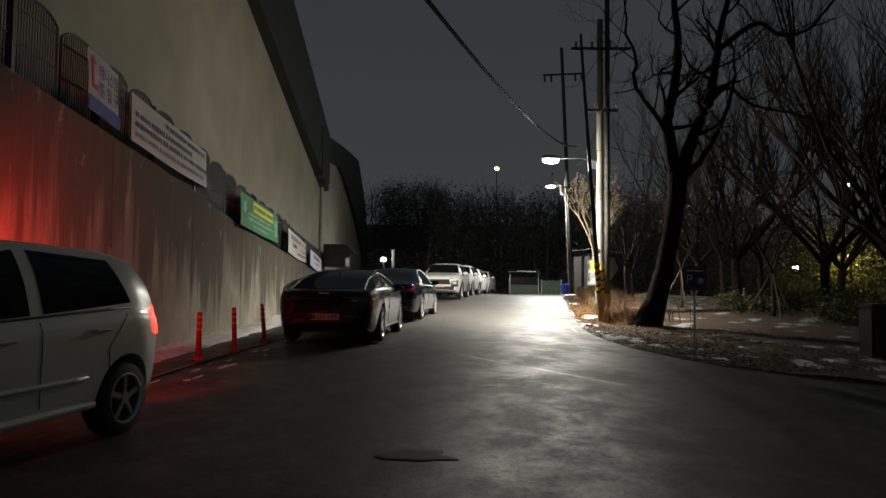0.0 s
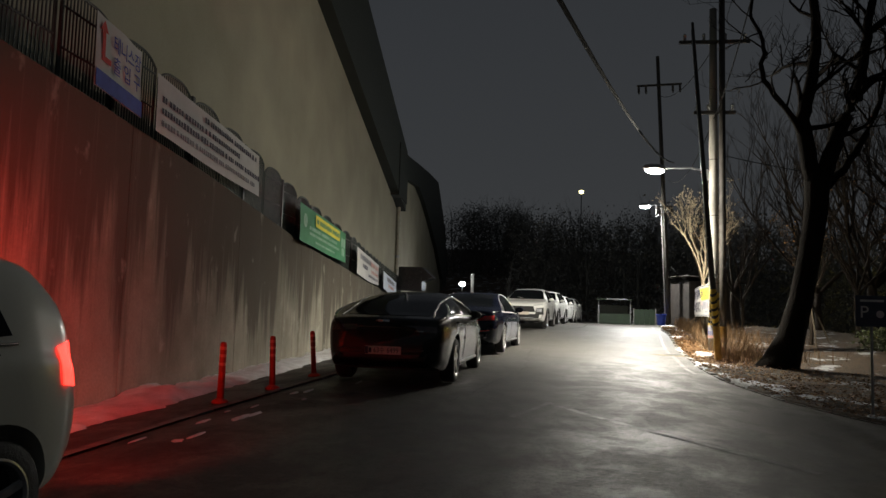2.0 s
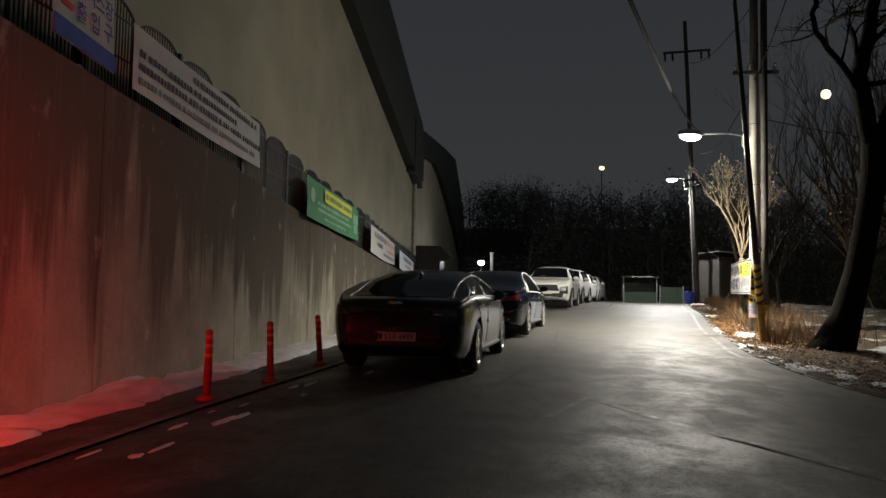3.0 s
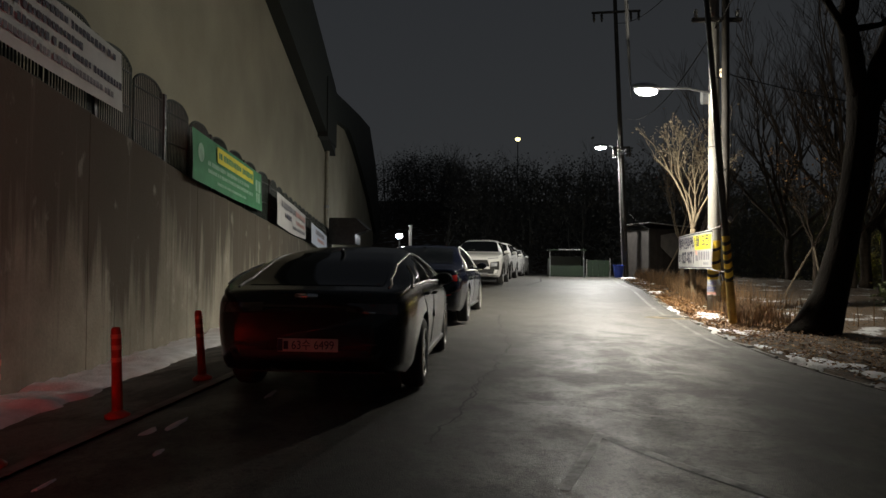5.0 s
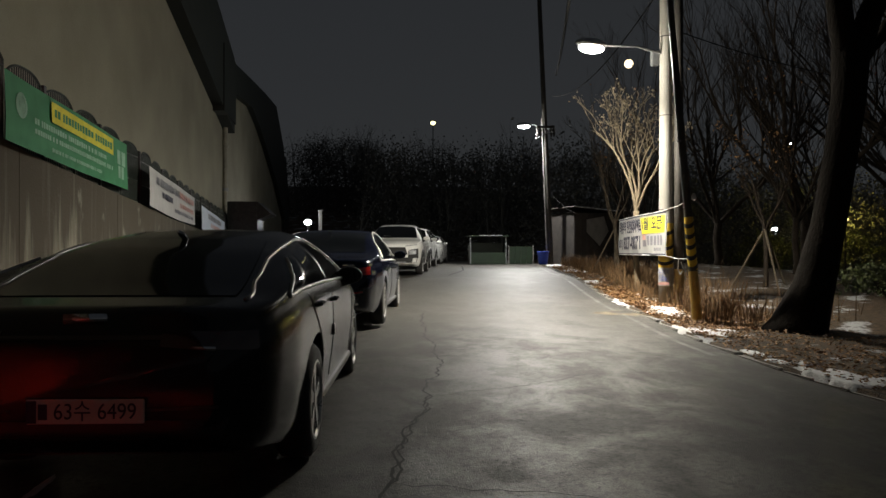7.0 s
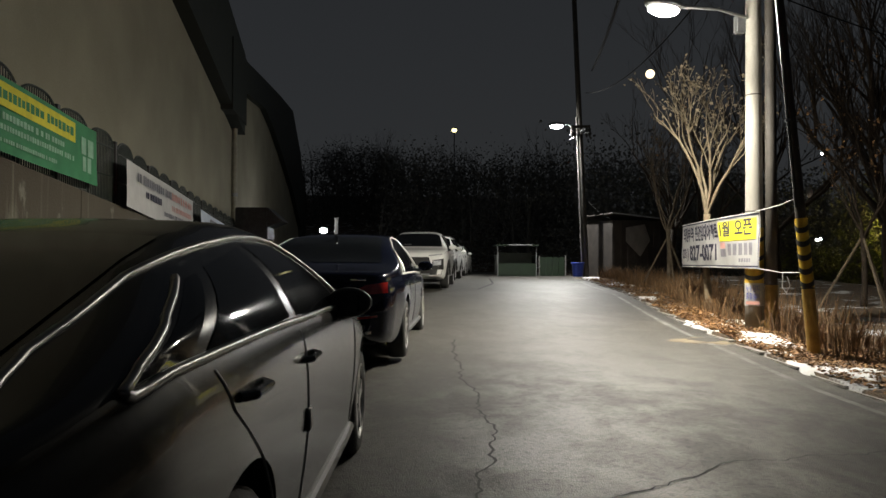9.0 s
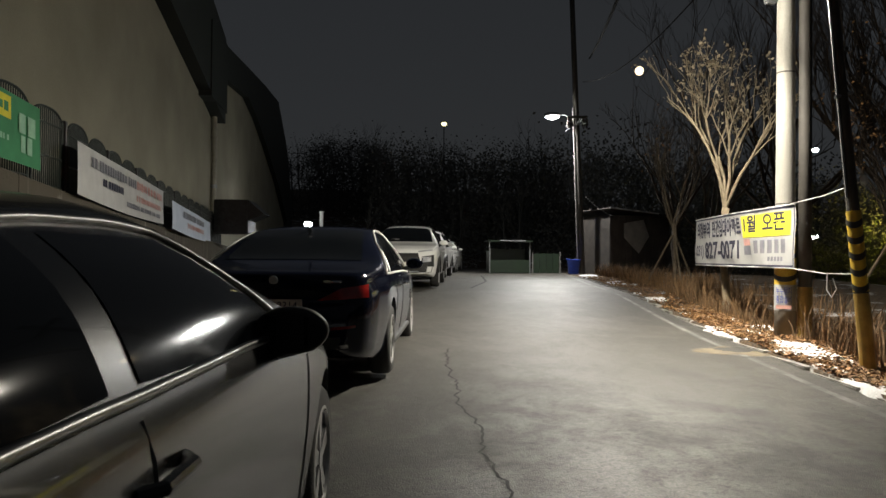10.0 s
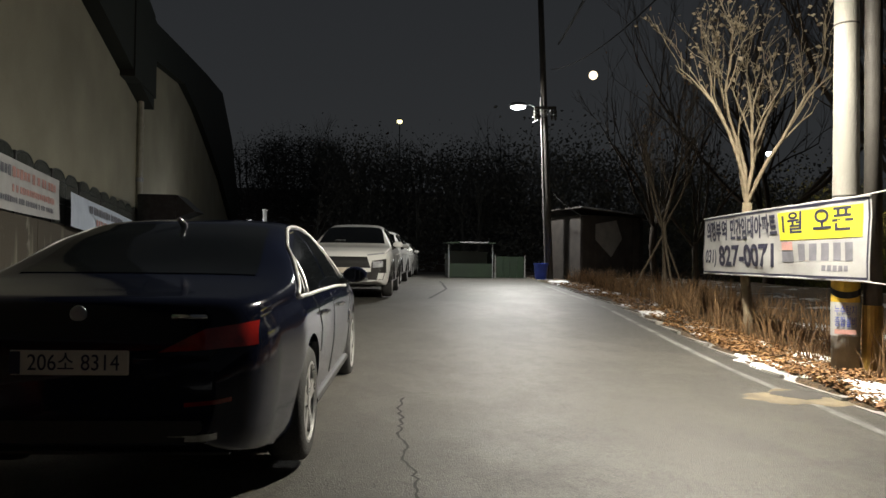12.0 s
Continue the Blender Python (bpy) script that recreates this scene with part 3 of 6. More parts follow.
def snow_scraps():
    rnd = random.Random(8)
    for i in range(16):
        y = rnd.uniform(6.5, 13.0)
        x = lerp(GUTTER, y) + rnd.choice((-0.25, 0.2, 0.45, 0.7)) + rnd.uniform(-0.12, 0.12)
        rock_patch("snow_scrap", x, y, rnd.uniform(0.02, 0.06), rnd.uniform(0.06, 0.25), 0.006, SNOW, "thin scrap of old snow on the asphalt", "snow", 100 + i, "stuff")
    for i in range(60):
        y = rnd.uniform(10.8, 23.5) if i < 44 else rnd.uniform(23.5, 36)
        x = edge_x(y) + 0.12 + abs(rnd.gauss(0, 0.35 if y > 15 else 0.9))
        r = rnd.uniform(0.06, 0.22)
        rock_patch("snow_scrap", x, y, r, r * rnd.uniform(1, 2.6), 0.025, SNOW, "patch of old snow on the verge", "snow", 200 + i, "stuff", onverge=True)
    rock_patch("snow_patch", 4.35, 21.0, 0.32, 0.85, 0.035, SNOW, "larger patch of snow beside the pole", "snow", 300, "stuff", onverge=True)
    rock_patch("snow_patch", 6.3, 37.6, 0.3, 0.6, 0.04, SNOW, "patch of snow by the far pole", "snow", 301, "stuff", onverge=True)


snow_scraps()

# ---------------------------------------------------------------- retaining wall and fence
WALLTOP = [(-20, 6.4), (5, 4.1), (8.6, 3.77), (13.2, 3.37), (19.4, 2.66), (24.6, 2.28), (27, 2.15), (45, 1.75)]


def wall_frame(y):
    """Pose on the wall's road face at y, with local x along the wall, z up and y into the wall."""
    d = 0.05
    t = Vector((wall_x(y + d) - wall_x(y - d), 2 * d, 0)).normalized()
    m = Matrix.Identity(4)
    m.col[0][:3] = t
    m.col[1][:3] = Vector((-t.y, t.x, 0))
    m.col[2][:3] = (0, 0, 1)
    m.translation = (wall_x(y), y, 0)
    return m


def retaining_wall():
    root = tagged(new("wall_retaining"), "tall stained concrete retaining wall with streaks", "wall", kind="structure")
    joints = [-19, -14, -9, -4.6, -0.7, 3.2, 7.1, 11.0, 14.9, 18.8, 22.7, 26, 30, 34, 38, 42, 45]
    for a, b in zip(joints, joints[1:]):
        n = 8
        verts, faces = [], []
        for i in range(n + 1):
            y = a + 0.008 + (b - a - 0.016) * i / n
            x = wall_x(y)
            zb = gz(x, y) - 0.3
            zt = lerp(WALLTOP, y)
            verts += [(x, y, zb), (x, y, zt - 0.02), (x - 0.02, y, zt), (x - 0.4, y, zt), (x - 0.4, y, zb)]
        for i in range(n):
            for k in range(4):
                p = i * 5 + k
                faces.append((p, p + 1, p + 6, p + 5))
        faces += [(0, 4, 3, 2, 1), tuple(n * 5 + k for k in range(5))]
        panel = data_mesh("wall_panel", verts, faces, WALL, root)
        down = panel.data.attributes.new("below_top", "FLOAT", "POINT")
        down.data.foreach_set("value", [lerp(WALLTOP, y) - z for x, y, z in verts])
    # dark joint filler behind the gaps
    verts, faces = [], []
    for i, y in enumerate(np.linspace(-19, 45, 80)):
        x = wall_x(y) - 0.03
        verts += [(x, y, gz(x, y) - 0.3), (x, y, lerp(WALLTOP, y) - 0.03)]
    for i in range(79):
        faces.append((2 * i, 2 * i + 1, 2 * i + 3, 2 * i + 2))
    data_mesh("joint_filler", verts, faces, BLACK, root)
    # terrace behind the wall
    verts, faces = [], []
    for y in np.linspace(-19, 45, 40):
        verts += [(wall_x(y) - 0.39, y, lerp(WALLTOP, y) - 0.05), (-40, y, lerp(WALLTOP, y) - 0.05)]
    for i in range(39):
        faces.append((2 * i, 2 * i + 1, 2 * i + 3, 2 * i + 2))
    tagged(data_mesh("terrace", verts, faces, KERB), "paved terrace behind the retaining wall", "terrace", kind="structure")


retaining_wall()


def fence():
    """Barred panels with arched tops, stepping down along the wall."""
    w, h, n = 1.05, 1.24, 16
    root = thing("fence", Matrix.Identity(4), "dark green barred fence with arched panels on the wall", "fence")
    top = lambda f: h - 0.16 * abs(2 * f - 1) ** 3.0
    def shared(name, bm, material):
        me = bpy.data.meshes.new(name)
        bm.to_mesh(me)
        bm.free()
        me.materials.append(material)
        return me
    bars = [shared("bar", tube([((i + 0.5) / n * w - w / 2, 0, 0.03), ((i + 0.5) / n * w - w / 2, 0, top((i + 0.5) / n))], 0.011, 5), FENCE) for i in range(n)]
    rails = bmesh.new()
    tube([((k / 16 - 0.5) * w, 0, top(k / 16)) for k in range(17)], 0.02, 6, bm=rails)
    for z in (0.06, 0.5, h - 0.24):
        tube([(-w / 2, 0, z), (w / 2, 0, z)], 0.015, 6, bm=rails)
    for x in (-w / 2, w / 2):
        tube([(x, 0, 0.0), (x, 0, top(0))], 0.02, 6, bm=rails)
    rail = shared("panel", rails, FENCE)
    post = shared("post", box(0.09, 0.09, 1.2, (0, 0, 0.58), 0.008), BLACK)
    y, i = -6.0, 0
    while y < 44.0:
        o = new("panel", rail)
        o.parent = root
        o.matrix_world = wall_frame(y) @ Matrix.Translation((0, 0.16, lerp(WALLTOP, y) - 0.02))
        for me in bars:
            q = new("bar", me)
            q.parent = o
        if i % 2 == 0:
            yp = y + w / 2 + 0.05
            o = new("post", post)
            o.parent = root
            o.matrix_world = wall_frame(yp) @ Matrix.Translation((0, 0.16, lerp(WALLTOP, yp) - 0.02))
        y += w + 0.1
        i += 1


fence()


def banner(y0, y1, z0, z1, h, material, label, name="banner", sag=0.05, out=0.06):
    """A cloth hung on the fence from y0 (top at z0) to y1 (top at z1). Local x along, y up."""
    a, b = Vector((wall_x(y0) + out, y0, z0)), Vector((wall_x(y1) + out, y1, z1))
    ex = (b - a)
    w = ex.length
    ex.normalize()
    # as seen from the road, the writing runs from near to far
    ez = Vector((0, 0, 1)).cross(ex).normalized() * -1
    flat = Vector((ex.x, ex.y, 0)).normalized()
    m = Matrix.Identity(4)
    m.col[0][:3] = ex
    m.col[1][:3] = Vector((0, 0, 1))
    m.col[2][:3] = ez
    m.translation = (a + b) / 2 - Vector((0, 0, h / 2))
    root = thing(name, m, label, "banner")
    nu, nv = 36, 6
    verts, faces = [], []
    f = lambda u, v: 0.008 * math.sin(9 * u + 3 * v) + 0.008 * noise.noise((u * 3 + y0, v * 2, 1))
    for i in range(nu + 1):
        for j in range(nv + 1):
            u, v = i / nu, j / nv
            verts.append(((u - 0.5) * w, (v - 0.5) * h - sag * (1 - (2 * u - 1) ** 2) * (1 - v), f(u, v) - 0.012))
    for i in range(nu):
        for j in range(nv):
            p = i * (nv + 1) + j
            faces.append((p, p + nv + 1, p + nv + 2, p + 1))
    data_mesh("cloth", verts, faces, material, root, smooth=True)
    return root, w


STROKE = bpy.data.meshes.new("writing")
_b = box(1, 1, 1, bevel=0)
_b.to_mesh(STROKE)
_b.free()


def bars_of_writing(root, spec, z=0.004):
    """Rows of unreadable writing as short bars: (x0, x1, y, height, material)."""
    rnd = random.Random(3)
    for x0, x1, y, h, material in spec:
        me = STROKE.copy()
        me.materials.append(material)
        x = x0
        while x < x1:
            w = h * rnd.uniform(0.55, 0.95)
            o = new("writing", me)
            o.parent = root
            o.location, o.scale = (x + w / 2, y, z), (w, h * rnd.uniform(0.75, 1.0), 0.0015)
            x += w + h * (0.25 if rnd.random() > 0.2 else 0.8)


# direction board with an arrow
root, w = banner(9.9, 11.12, 4.74, 4.58, 0.95, FENCEWHITE, "white direction board with red arrow and blue foot on the fence", "direction_board", 0)
rect(w, 0.22, Matrix.Translation((0, -0.36, 0.006)), "blue_band", INKBLUE, root, "blue band")
text_mesh("테니스장", 0.19, INKBLUE, root, Matrix.Translation((0.17, 0.22, 0.006)), width=0.74)
text_mesh("출 입 구", 0.19, INKBLUE, root, Matrix.Translation((0.17, -0.06, 0.006)), width=0.74)
bm = bmesh.new()
box(0.07, 0.36, 0.003, (-0.45, 0.12, 0.006), 0, bm)
box(0.22, 0.07, 0.003, (-0.375, -0.07, 0.006), 0, bm)
vs = [bm.verts.new(p) for p in ((-0.55, 0.27, 0.007), (-0.35, 0.27, 0.007), (-0.45, 0.42, 0.007))]
bm.faces.new(vs)
part("arrow", bm, INKRED, root, "red arrow")
# long white notice
root, w = banner(11.3, 15.87, 4.48, 4.1, 0.83, FENCEWHITE, "long white notice banner with rows of dark writing", "banner", 0.03)
bars_of_writing(root, [(-0.6, 2.1, 0.27, 0.1, INKDARK), (-2.15, 1.0, 0.09, 0.1, INKDARK), (-2.15, 2.15, -0.08, 0.1, INKDARK), (-2.15, 1.9, -0.26, 0.09, INKGREY)])
# green banner
root, w = banner(18.1, 23.42, 3.71, 3.34, 0.9, BANNERGREEN, "green banner with yellow heading and pale writing on the fence", "banner", 0.02)
bm = lathe([(0.12, 0), (0.17, 0), (0.17, 0.002), (0.12, 0.002), (0.12, 0)], 24)
box(0.12, 0.12, 0.002, (0, 0, 0.001), 0, bm)
part("emblem", bm, INKPALEGREEN, root, "pale round emblem").matrix_local = Matrix.Translation((-w / 2 + 0.45, 0.08, 0.005))
rect(2.9, 0.3, Matrix.Translation((0.25, 0.23, 0.006)), "heading", INKYELLOW, root, "yellow heading strip")
bars_of_writing(root, [(-1.1, 1.6, 0.23, 0.13, BANNERGREEN)], 0.009)
bars_of_writing(root, [(-1.8, 1.3, -0.03, 0.09, INKPALEGREEN), (-1.8, 1.6, -0.17, 0.08, INKPALEGREEN), (-1.2, 1.0, -0.33, 0.06, INKPALEGREEN)])
bars_of_writing(root, [(1.95, 2.35, 0.1, 0.3, INKPALEGREEN), (2.0, 2.3, -0.18, 0.24, INKPALEGREEN)])
# pale banner, and the bluish one beyond
root, w = banner(24.3, 31.58, 3.2, 2.9, 0.84, FENCEWHITE, "white banner with faded red and dark writing on the fence", "banner", 0.06)
bars_of_writing(root, [(-2.9, 0.3, 0.2, 0.19, INKGREY), (0.5, 3.3, 0.2, 0.19, INKPALERED), (-2.2, -0.7, -0.06, 0.16, INKDARK), (0.5, 3.2, -0.08, 0.14, INKPALERED), (-0.4, 3.1, -0.28, 0.11, INKGREY)])
root, w = banner(31.75, 40.2, 2.87, 2.46, 0.74, BANNERPALE, "pale blue banner with grey writing on the fence", "banner", 0.05)
bars_of_writing(root, [(-2.4, 2.3, 0.15, 0.2, INKGREY), (-1.6, 2.0, -0.12, 0.16, INKPALERED)])

# ---------------------------------------------------------------- hall behind the fence
BX = lambda y: -8.25 - 0.06 * (y - 43.6)


def hall():
    root = tagged(new("sports_hall"), "large cream rendered hall with dark sloping roof edge", "building")
    def slab(name, outline, thick, proud, material, label=""):
        """A vertical slab on the hall's road side, from (y, z) pairs."""
        verts = [(BX(y) + proud, y, z) for y, z in outline] + [(BX(y) + proud - thick, y, z) for y, z in outline]
        n = len(outline)
        faces = [tuple(range(n)), tuple(range(2 * n - 1, n - 1, -1))] + [(i, i + n, (i + 1) % n + n, (i + 1) % n) for i in range(n)]
        ob = data_mesh(name, verts, faces, material, root, label)
        return ob
    slab("wall", [(-25, 0.2), (43.6, 0.2), (43.6, 7.0), (-25, 20.7)], 0.3, 0, CREAM, "cream rendered wall")
    slab("verge", [(44.0, 7.0), (44.0, 10.6), (-25, 26.0), (-25, 20.5)], 6.0, 0.45, ROOFDARK, "dark sloping roof edge")
    slab("eave_beam", [(40.6, 7.45), (44.1, 7.45), (44.1, 10.4), (40.6, 10.4)], 1.2, 0.5, ROOFDARK, "dark box end of the eave")
    slab("far_wall", [(43.6, 0.2), (78, 0.2), (77.5, 4.3), (69, 6.9), (60.5, 8.7), (56, 9.5), (52, 9.9), (48, 9.5), (43.6, 9.0)], 0.3, -0.02, CREAM, "cream wall with a rounded end")
    slab("far_verge", [(43.6, 9.0), (48, 9.5), (52, 9.9), (56, 9.5), (60.5, 8.7), (69, 6.9), (77.5, 4.3), (78, 0.2), (84, 0.2), (82, 7), (76, 11), (68.5, 13.2), (60, 12.4), (52, 11.5), (43.6, 10.5)], 5.0, 0.3, ROOFDARK, "dark rounded roof edge")
    back = box(14, 98, 8, (-18.5, 26, 4.2), 0.05)
    part("core", back, CREAM, root)
    # downpipe with a bright joint
    y = 43.3
    pipe = thing("downpipe", Matrix.Translation((BX(y) + 0.12, y, 0)), "slim cream downpipe on the hall wall", "downpipe")
    part("pipe", tube([(0, 0, 2.2), (0, 0, 7.45)], 0.11, 10), PIPE, pipe)
    part("joint", tube([(0, 0, 4.15), (0, 0, 4.3)], 0.14, 10), STEEL, pipe)
    part("joint", tube([(0, 0, 6.2), (0, 0, 6.3)], 0.14, 10), PIPE, pipe)
    # dark hooded box at the foot of the hall
    hood = thing("vent_hood", Matrix.Translation((-6.85, 41.6, 2.2)), "dark sheet metal box with a sloping hood on the terrace", "vent box")
    part("body", box(1.3, 1.6, 1.3, (0, 0, 0.65), 0.03), DARKMETAL, hood)
    verts = [(0.65, -0.8, 1.3), (0.65, 0.8, 1.3), (0.65, -0.8, 0.5), (0.65, 0.8, 0.5), (1.25, -0.8, 0.75), (1.25, 0.8, 0.75)]
    data_mesh("hood", verts, [(0, 1, 5, 4), (0, 4, 2), (1, 3, 5), (2, 4, 5, 3), (0, 2, 3, 1)], DARKMETAL, hood)


hall()

# ---------------------------------------------------------------- cars


def catmull(pts, per=5):
    out = []
    p = [np.array(q, float) for q in pts]
    p = [2 * p[0] - p[1]] + p + [2 * p[-1] - p[-2]]
    for i in range(1, len(p) - 2):
        for k in range(per):
            t = k / per
            a, b, c, d = p[i - 1], p[i], p[i + 1], p[i + 2]
            out.append(0.5 * (2 * b + (c - a) * t + (2 * a - 5 * b + 4 * c - d) * t * t + (3 * b - a - 3 * c + d) * t ** 3))
    out.append(p[-2])
    return out


class Shell:
    """The painted shell of a car. Local y forward, x to its right, z up, origin on the ground at the middle."""

    def __init__(self, top, belt, half, under, lean=0.62, rail=0.86):
        self.tab = {"top": top, "belt": belt, "half": half, "under": under}
        self.lean, self.rail = lean, rail
        self.y0, self.y1 = top[0][0], top[-1][0]
        self.store = None

    def at(self, key, y):
        # smooth reading of the tables
        return sum(lerp(self.tab[key], max(self.y0, min(self.y1, y + d))) for d in (-0.05, 0, 0.05)) / 3

    def make(self, y):
        zt, zb, w, zu = (self.at(k, y) for k in ("top", "belt", "half", "under"))
        zb = min(zb, zt - 0.02)
        h = zt - zb
        xr = max(0.35 * w, 0.95 * w - self.lean * h)
        mid = zu + 0.5 * (zb - zu)
        pts = [(0, zu), (0.78 * w, zu), (0.93 * w, zu + 0.05), (0.975 * w, zu + 0.3 * (zb - zu)), (w, mid + 0.1 * (zb - zu)), (0.992 * w, zb - 0.12 * (zb - zu)), (0.95 * w, zb), (0.5 * (0.95 * w + xr) + 0.02, zb + 0.47 * h), (xr, zb + self.rail * h), (0.8 * xr, zb + (0.75 + 0.25 * self.rail) * h), (0.4 * xr, zb + (0.965 + 0.035 * self.rail) * h), (0, zt)]
        return np.array(catmull(pts, 4))

    def section(self, y):
        """The half outline at y, read between stored stations."""
        if self.store is None:
            self.grid = np.linspace(self.y0, self.y1, 420)
            self.store = [self.make(float(v)) for v in self.grid]
        k = (max(self.y0, min(self.y1, y)) - self.y0) / (self.y1 - self.y0) * 419
        i = min(418, int(k))
        return self.store[i] * (1 - (k - i)) + self.store[i + 1] * (k - i)

    def side(self, y, z):
        s = self.section(y)[6:38]
        zs = np.maximum.accumulate(s[:, 1])
        return float(np.interp(z, zs, s[:, 0]))

    def roof(self, y, x):
        s = self.section(y)[:19:-1]
        return float(np.interp(abs(x), np.maximum.accumulate(s[:, 0]), s[:, 1]))

    def end(self, x, z, rear=True):
        """The y of the surface at the rear or front end for a point (x, z)."""
        a, b = (self.y0, self.y0 + 0.9) if rear else (self.y1, self.y1 - 0.9)
        for _ in range(12):
            m = (a + b) / 2
            low = self.section(m)[0, 1]
            if z > low and z < self.roof(m, x) and abs(x) < self.side(m, max(z, low + 0.05)):
                b = m
            else:
                a = m
        return b

    def mesh(self):
        ys = np.concatenate([np.linspace(self.y0, self.y0 + 0.35, 14), np.linspace(self.y0 + 0.4, self.y1 - 0.4, 62), np.linspace(self.y1 - 0.35, self.y1, 14)])
        verts, faces = [], []
        for y in ys:
            s = self.section(float(y))
            full = [(p[0], y, p[1]) for p in s] + [(-p[0], y, p[1]) for p in s[-2:0:-1]]
            verts += full
        n = len(full)
        for i in range(len(ys) - 1):
            for k in range(n):
                a, b = i * n + k, i * n + (k + 1) % n
                faces.append((a, a + n, b + n, b))
        faces += [tuple(range(n)), tuple(range((len(ys) - 1) * n + n - 1, (len(ys) - 1) * n - 1, -1))]
        return verts, faces


def wheel(parent, x, y, r, width, spokes, side, twin=True):
    """Tyre and alloy rim as one part with pieces; side: 1 right, -1 left."""
    t = bmesh.new()
    h = width / 2
    lathe([(r * 0.68, -h), (r * 0.9, -h), (r * 0.985, -h * 0.75), (r, -h * 0.3), (r, h * 0.3), (r * 0.985, h * 0.75), (r * 0.9, h), (r * 0.68, h)], 36, "x", t, False)
    tyre = part("wheel", t, RUBBER, parent, "black tyre on an alloy rim", smooth=True)
    tyre.matrix_local = Matrix.Translation((x, y, r)) @ (Matrix.Identity(4) if side > 0 else Matrix.Rotation(math.pi, 4, "Z"))
    rim = bmesh.new()
    lathe([(r * 0.70, h * 0.2), (r * 0.70, h * 1.0), (r * 0.66, h * 1.03), (r * 0.62, h * 0.9), (r * 0.62, h * 0.2)], 36, "x", rim, False)
    for k in range(spokes):
        a0 = 2 * math.pi * k / spokes
        for s in ((-0.12, 0.12) if twin else (0.0,)):
            a = a0 + s
            bm2 = box(0.02, 0.055 * r / 0.33, r * 0.62, (0, 0, r * 0.34), 0.008)
            for v in bm2.verts:
                v.co = Matrix.Rotation(a, 3, "X") @ v.co + Vector((h * 0.82, 0, 0))
            me = bpy.data.meshes.new("t"); bm2.to_mesh(me); bm2.free(); rim.from_mesh(me); bpy.data.meshes.remove(me)
    lathe([(0.0, h * 0.7), (r * 0.15, h * 0.7), (r * 0.15, h * 0.95), (0.0, h * 0.97)], 16, "x", rim)
    part("rim", rim, ALLOY, tyre, "silver alloy rim")
    disc = lathe([(0.0, h * 0.1), (r * 0.6, h * 0.1), (r * 0.6, h * 0.25), (0.0, h * 0.25)], 24, "x")
    part("brake_disc", disc, DARKMETAL, tyre)
    return tyre


def patch(pts, f, nu=10, nv=6):
    """Bilinear patch of four corners carried onto a surface by f(a, b) -> point."""
    verts, faces = [], []
    for i in range(nu + 1):
        for j in range(nv + 1):
            u, v = i / nu, j / nv
            a = (1 - u) * (1 - v) * pts[0][0] + u * (1 - v) * pts[1][0] + u * v * pts[2][0] + (1 - u) * v * pts[3][0]
            b = (1 - u) * (1 - v) * pts[0][1] + u * (1 - v) * pts[1][1] + u * v * pts[2][1] + (1 - u) * v * pts[3][1]
            verts.append(f(a, b))
    for i in range(nu):
        for j in range(nv):
            p = i * (nv + 1) + j
            faces.append((p, p + nv + 1, p + nv + 2, p + 1))
    return verts, faces


def side_patch(S, pts, off, s):
    """A panel carried on the side of a shell, from (y, z) corners, as a bmesh."""
    verts, faces = mirrored(*patch(pts, lambda a, b: (S.side(a, b) + off, a, b), 6, 6), s)
    bm = bmesh.new()
    vs = [bm.verts.new(v) for v in verts]
    for q in faces:
        bm.faces.new([vs[k] for k in q])
    return bm


def mirrored(verts, faces, s):
    if s > 0:
        return verts, [tuple(reversed(q)) for q in faces]
    return [(-x, y, z) for x, y, z in verts], faces


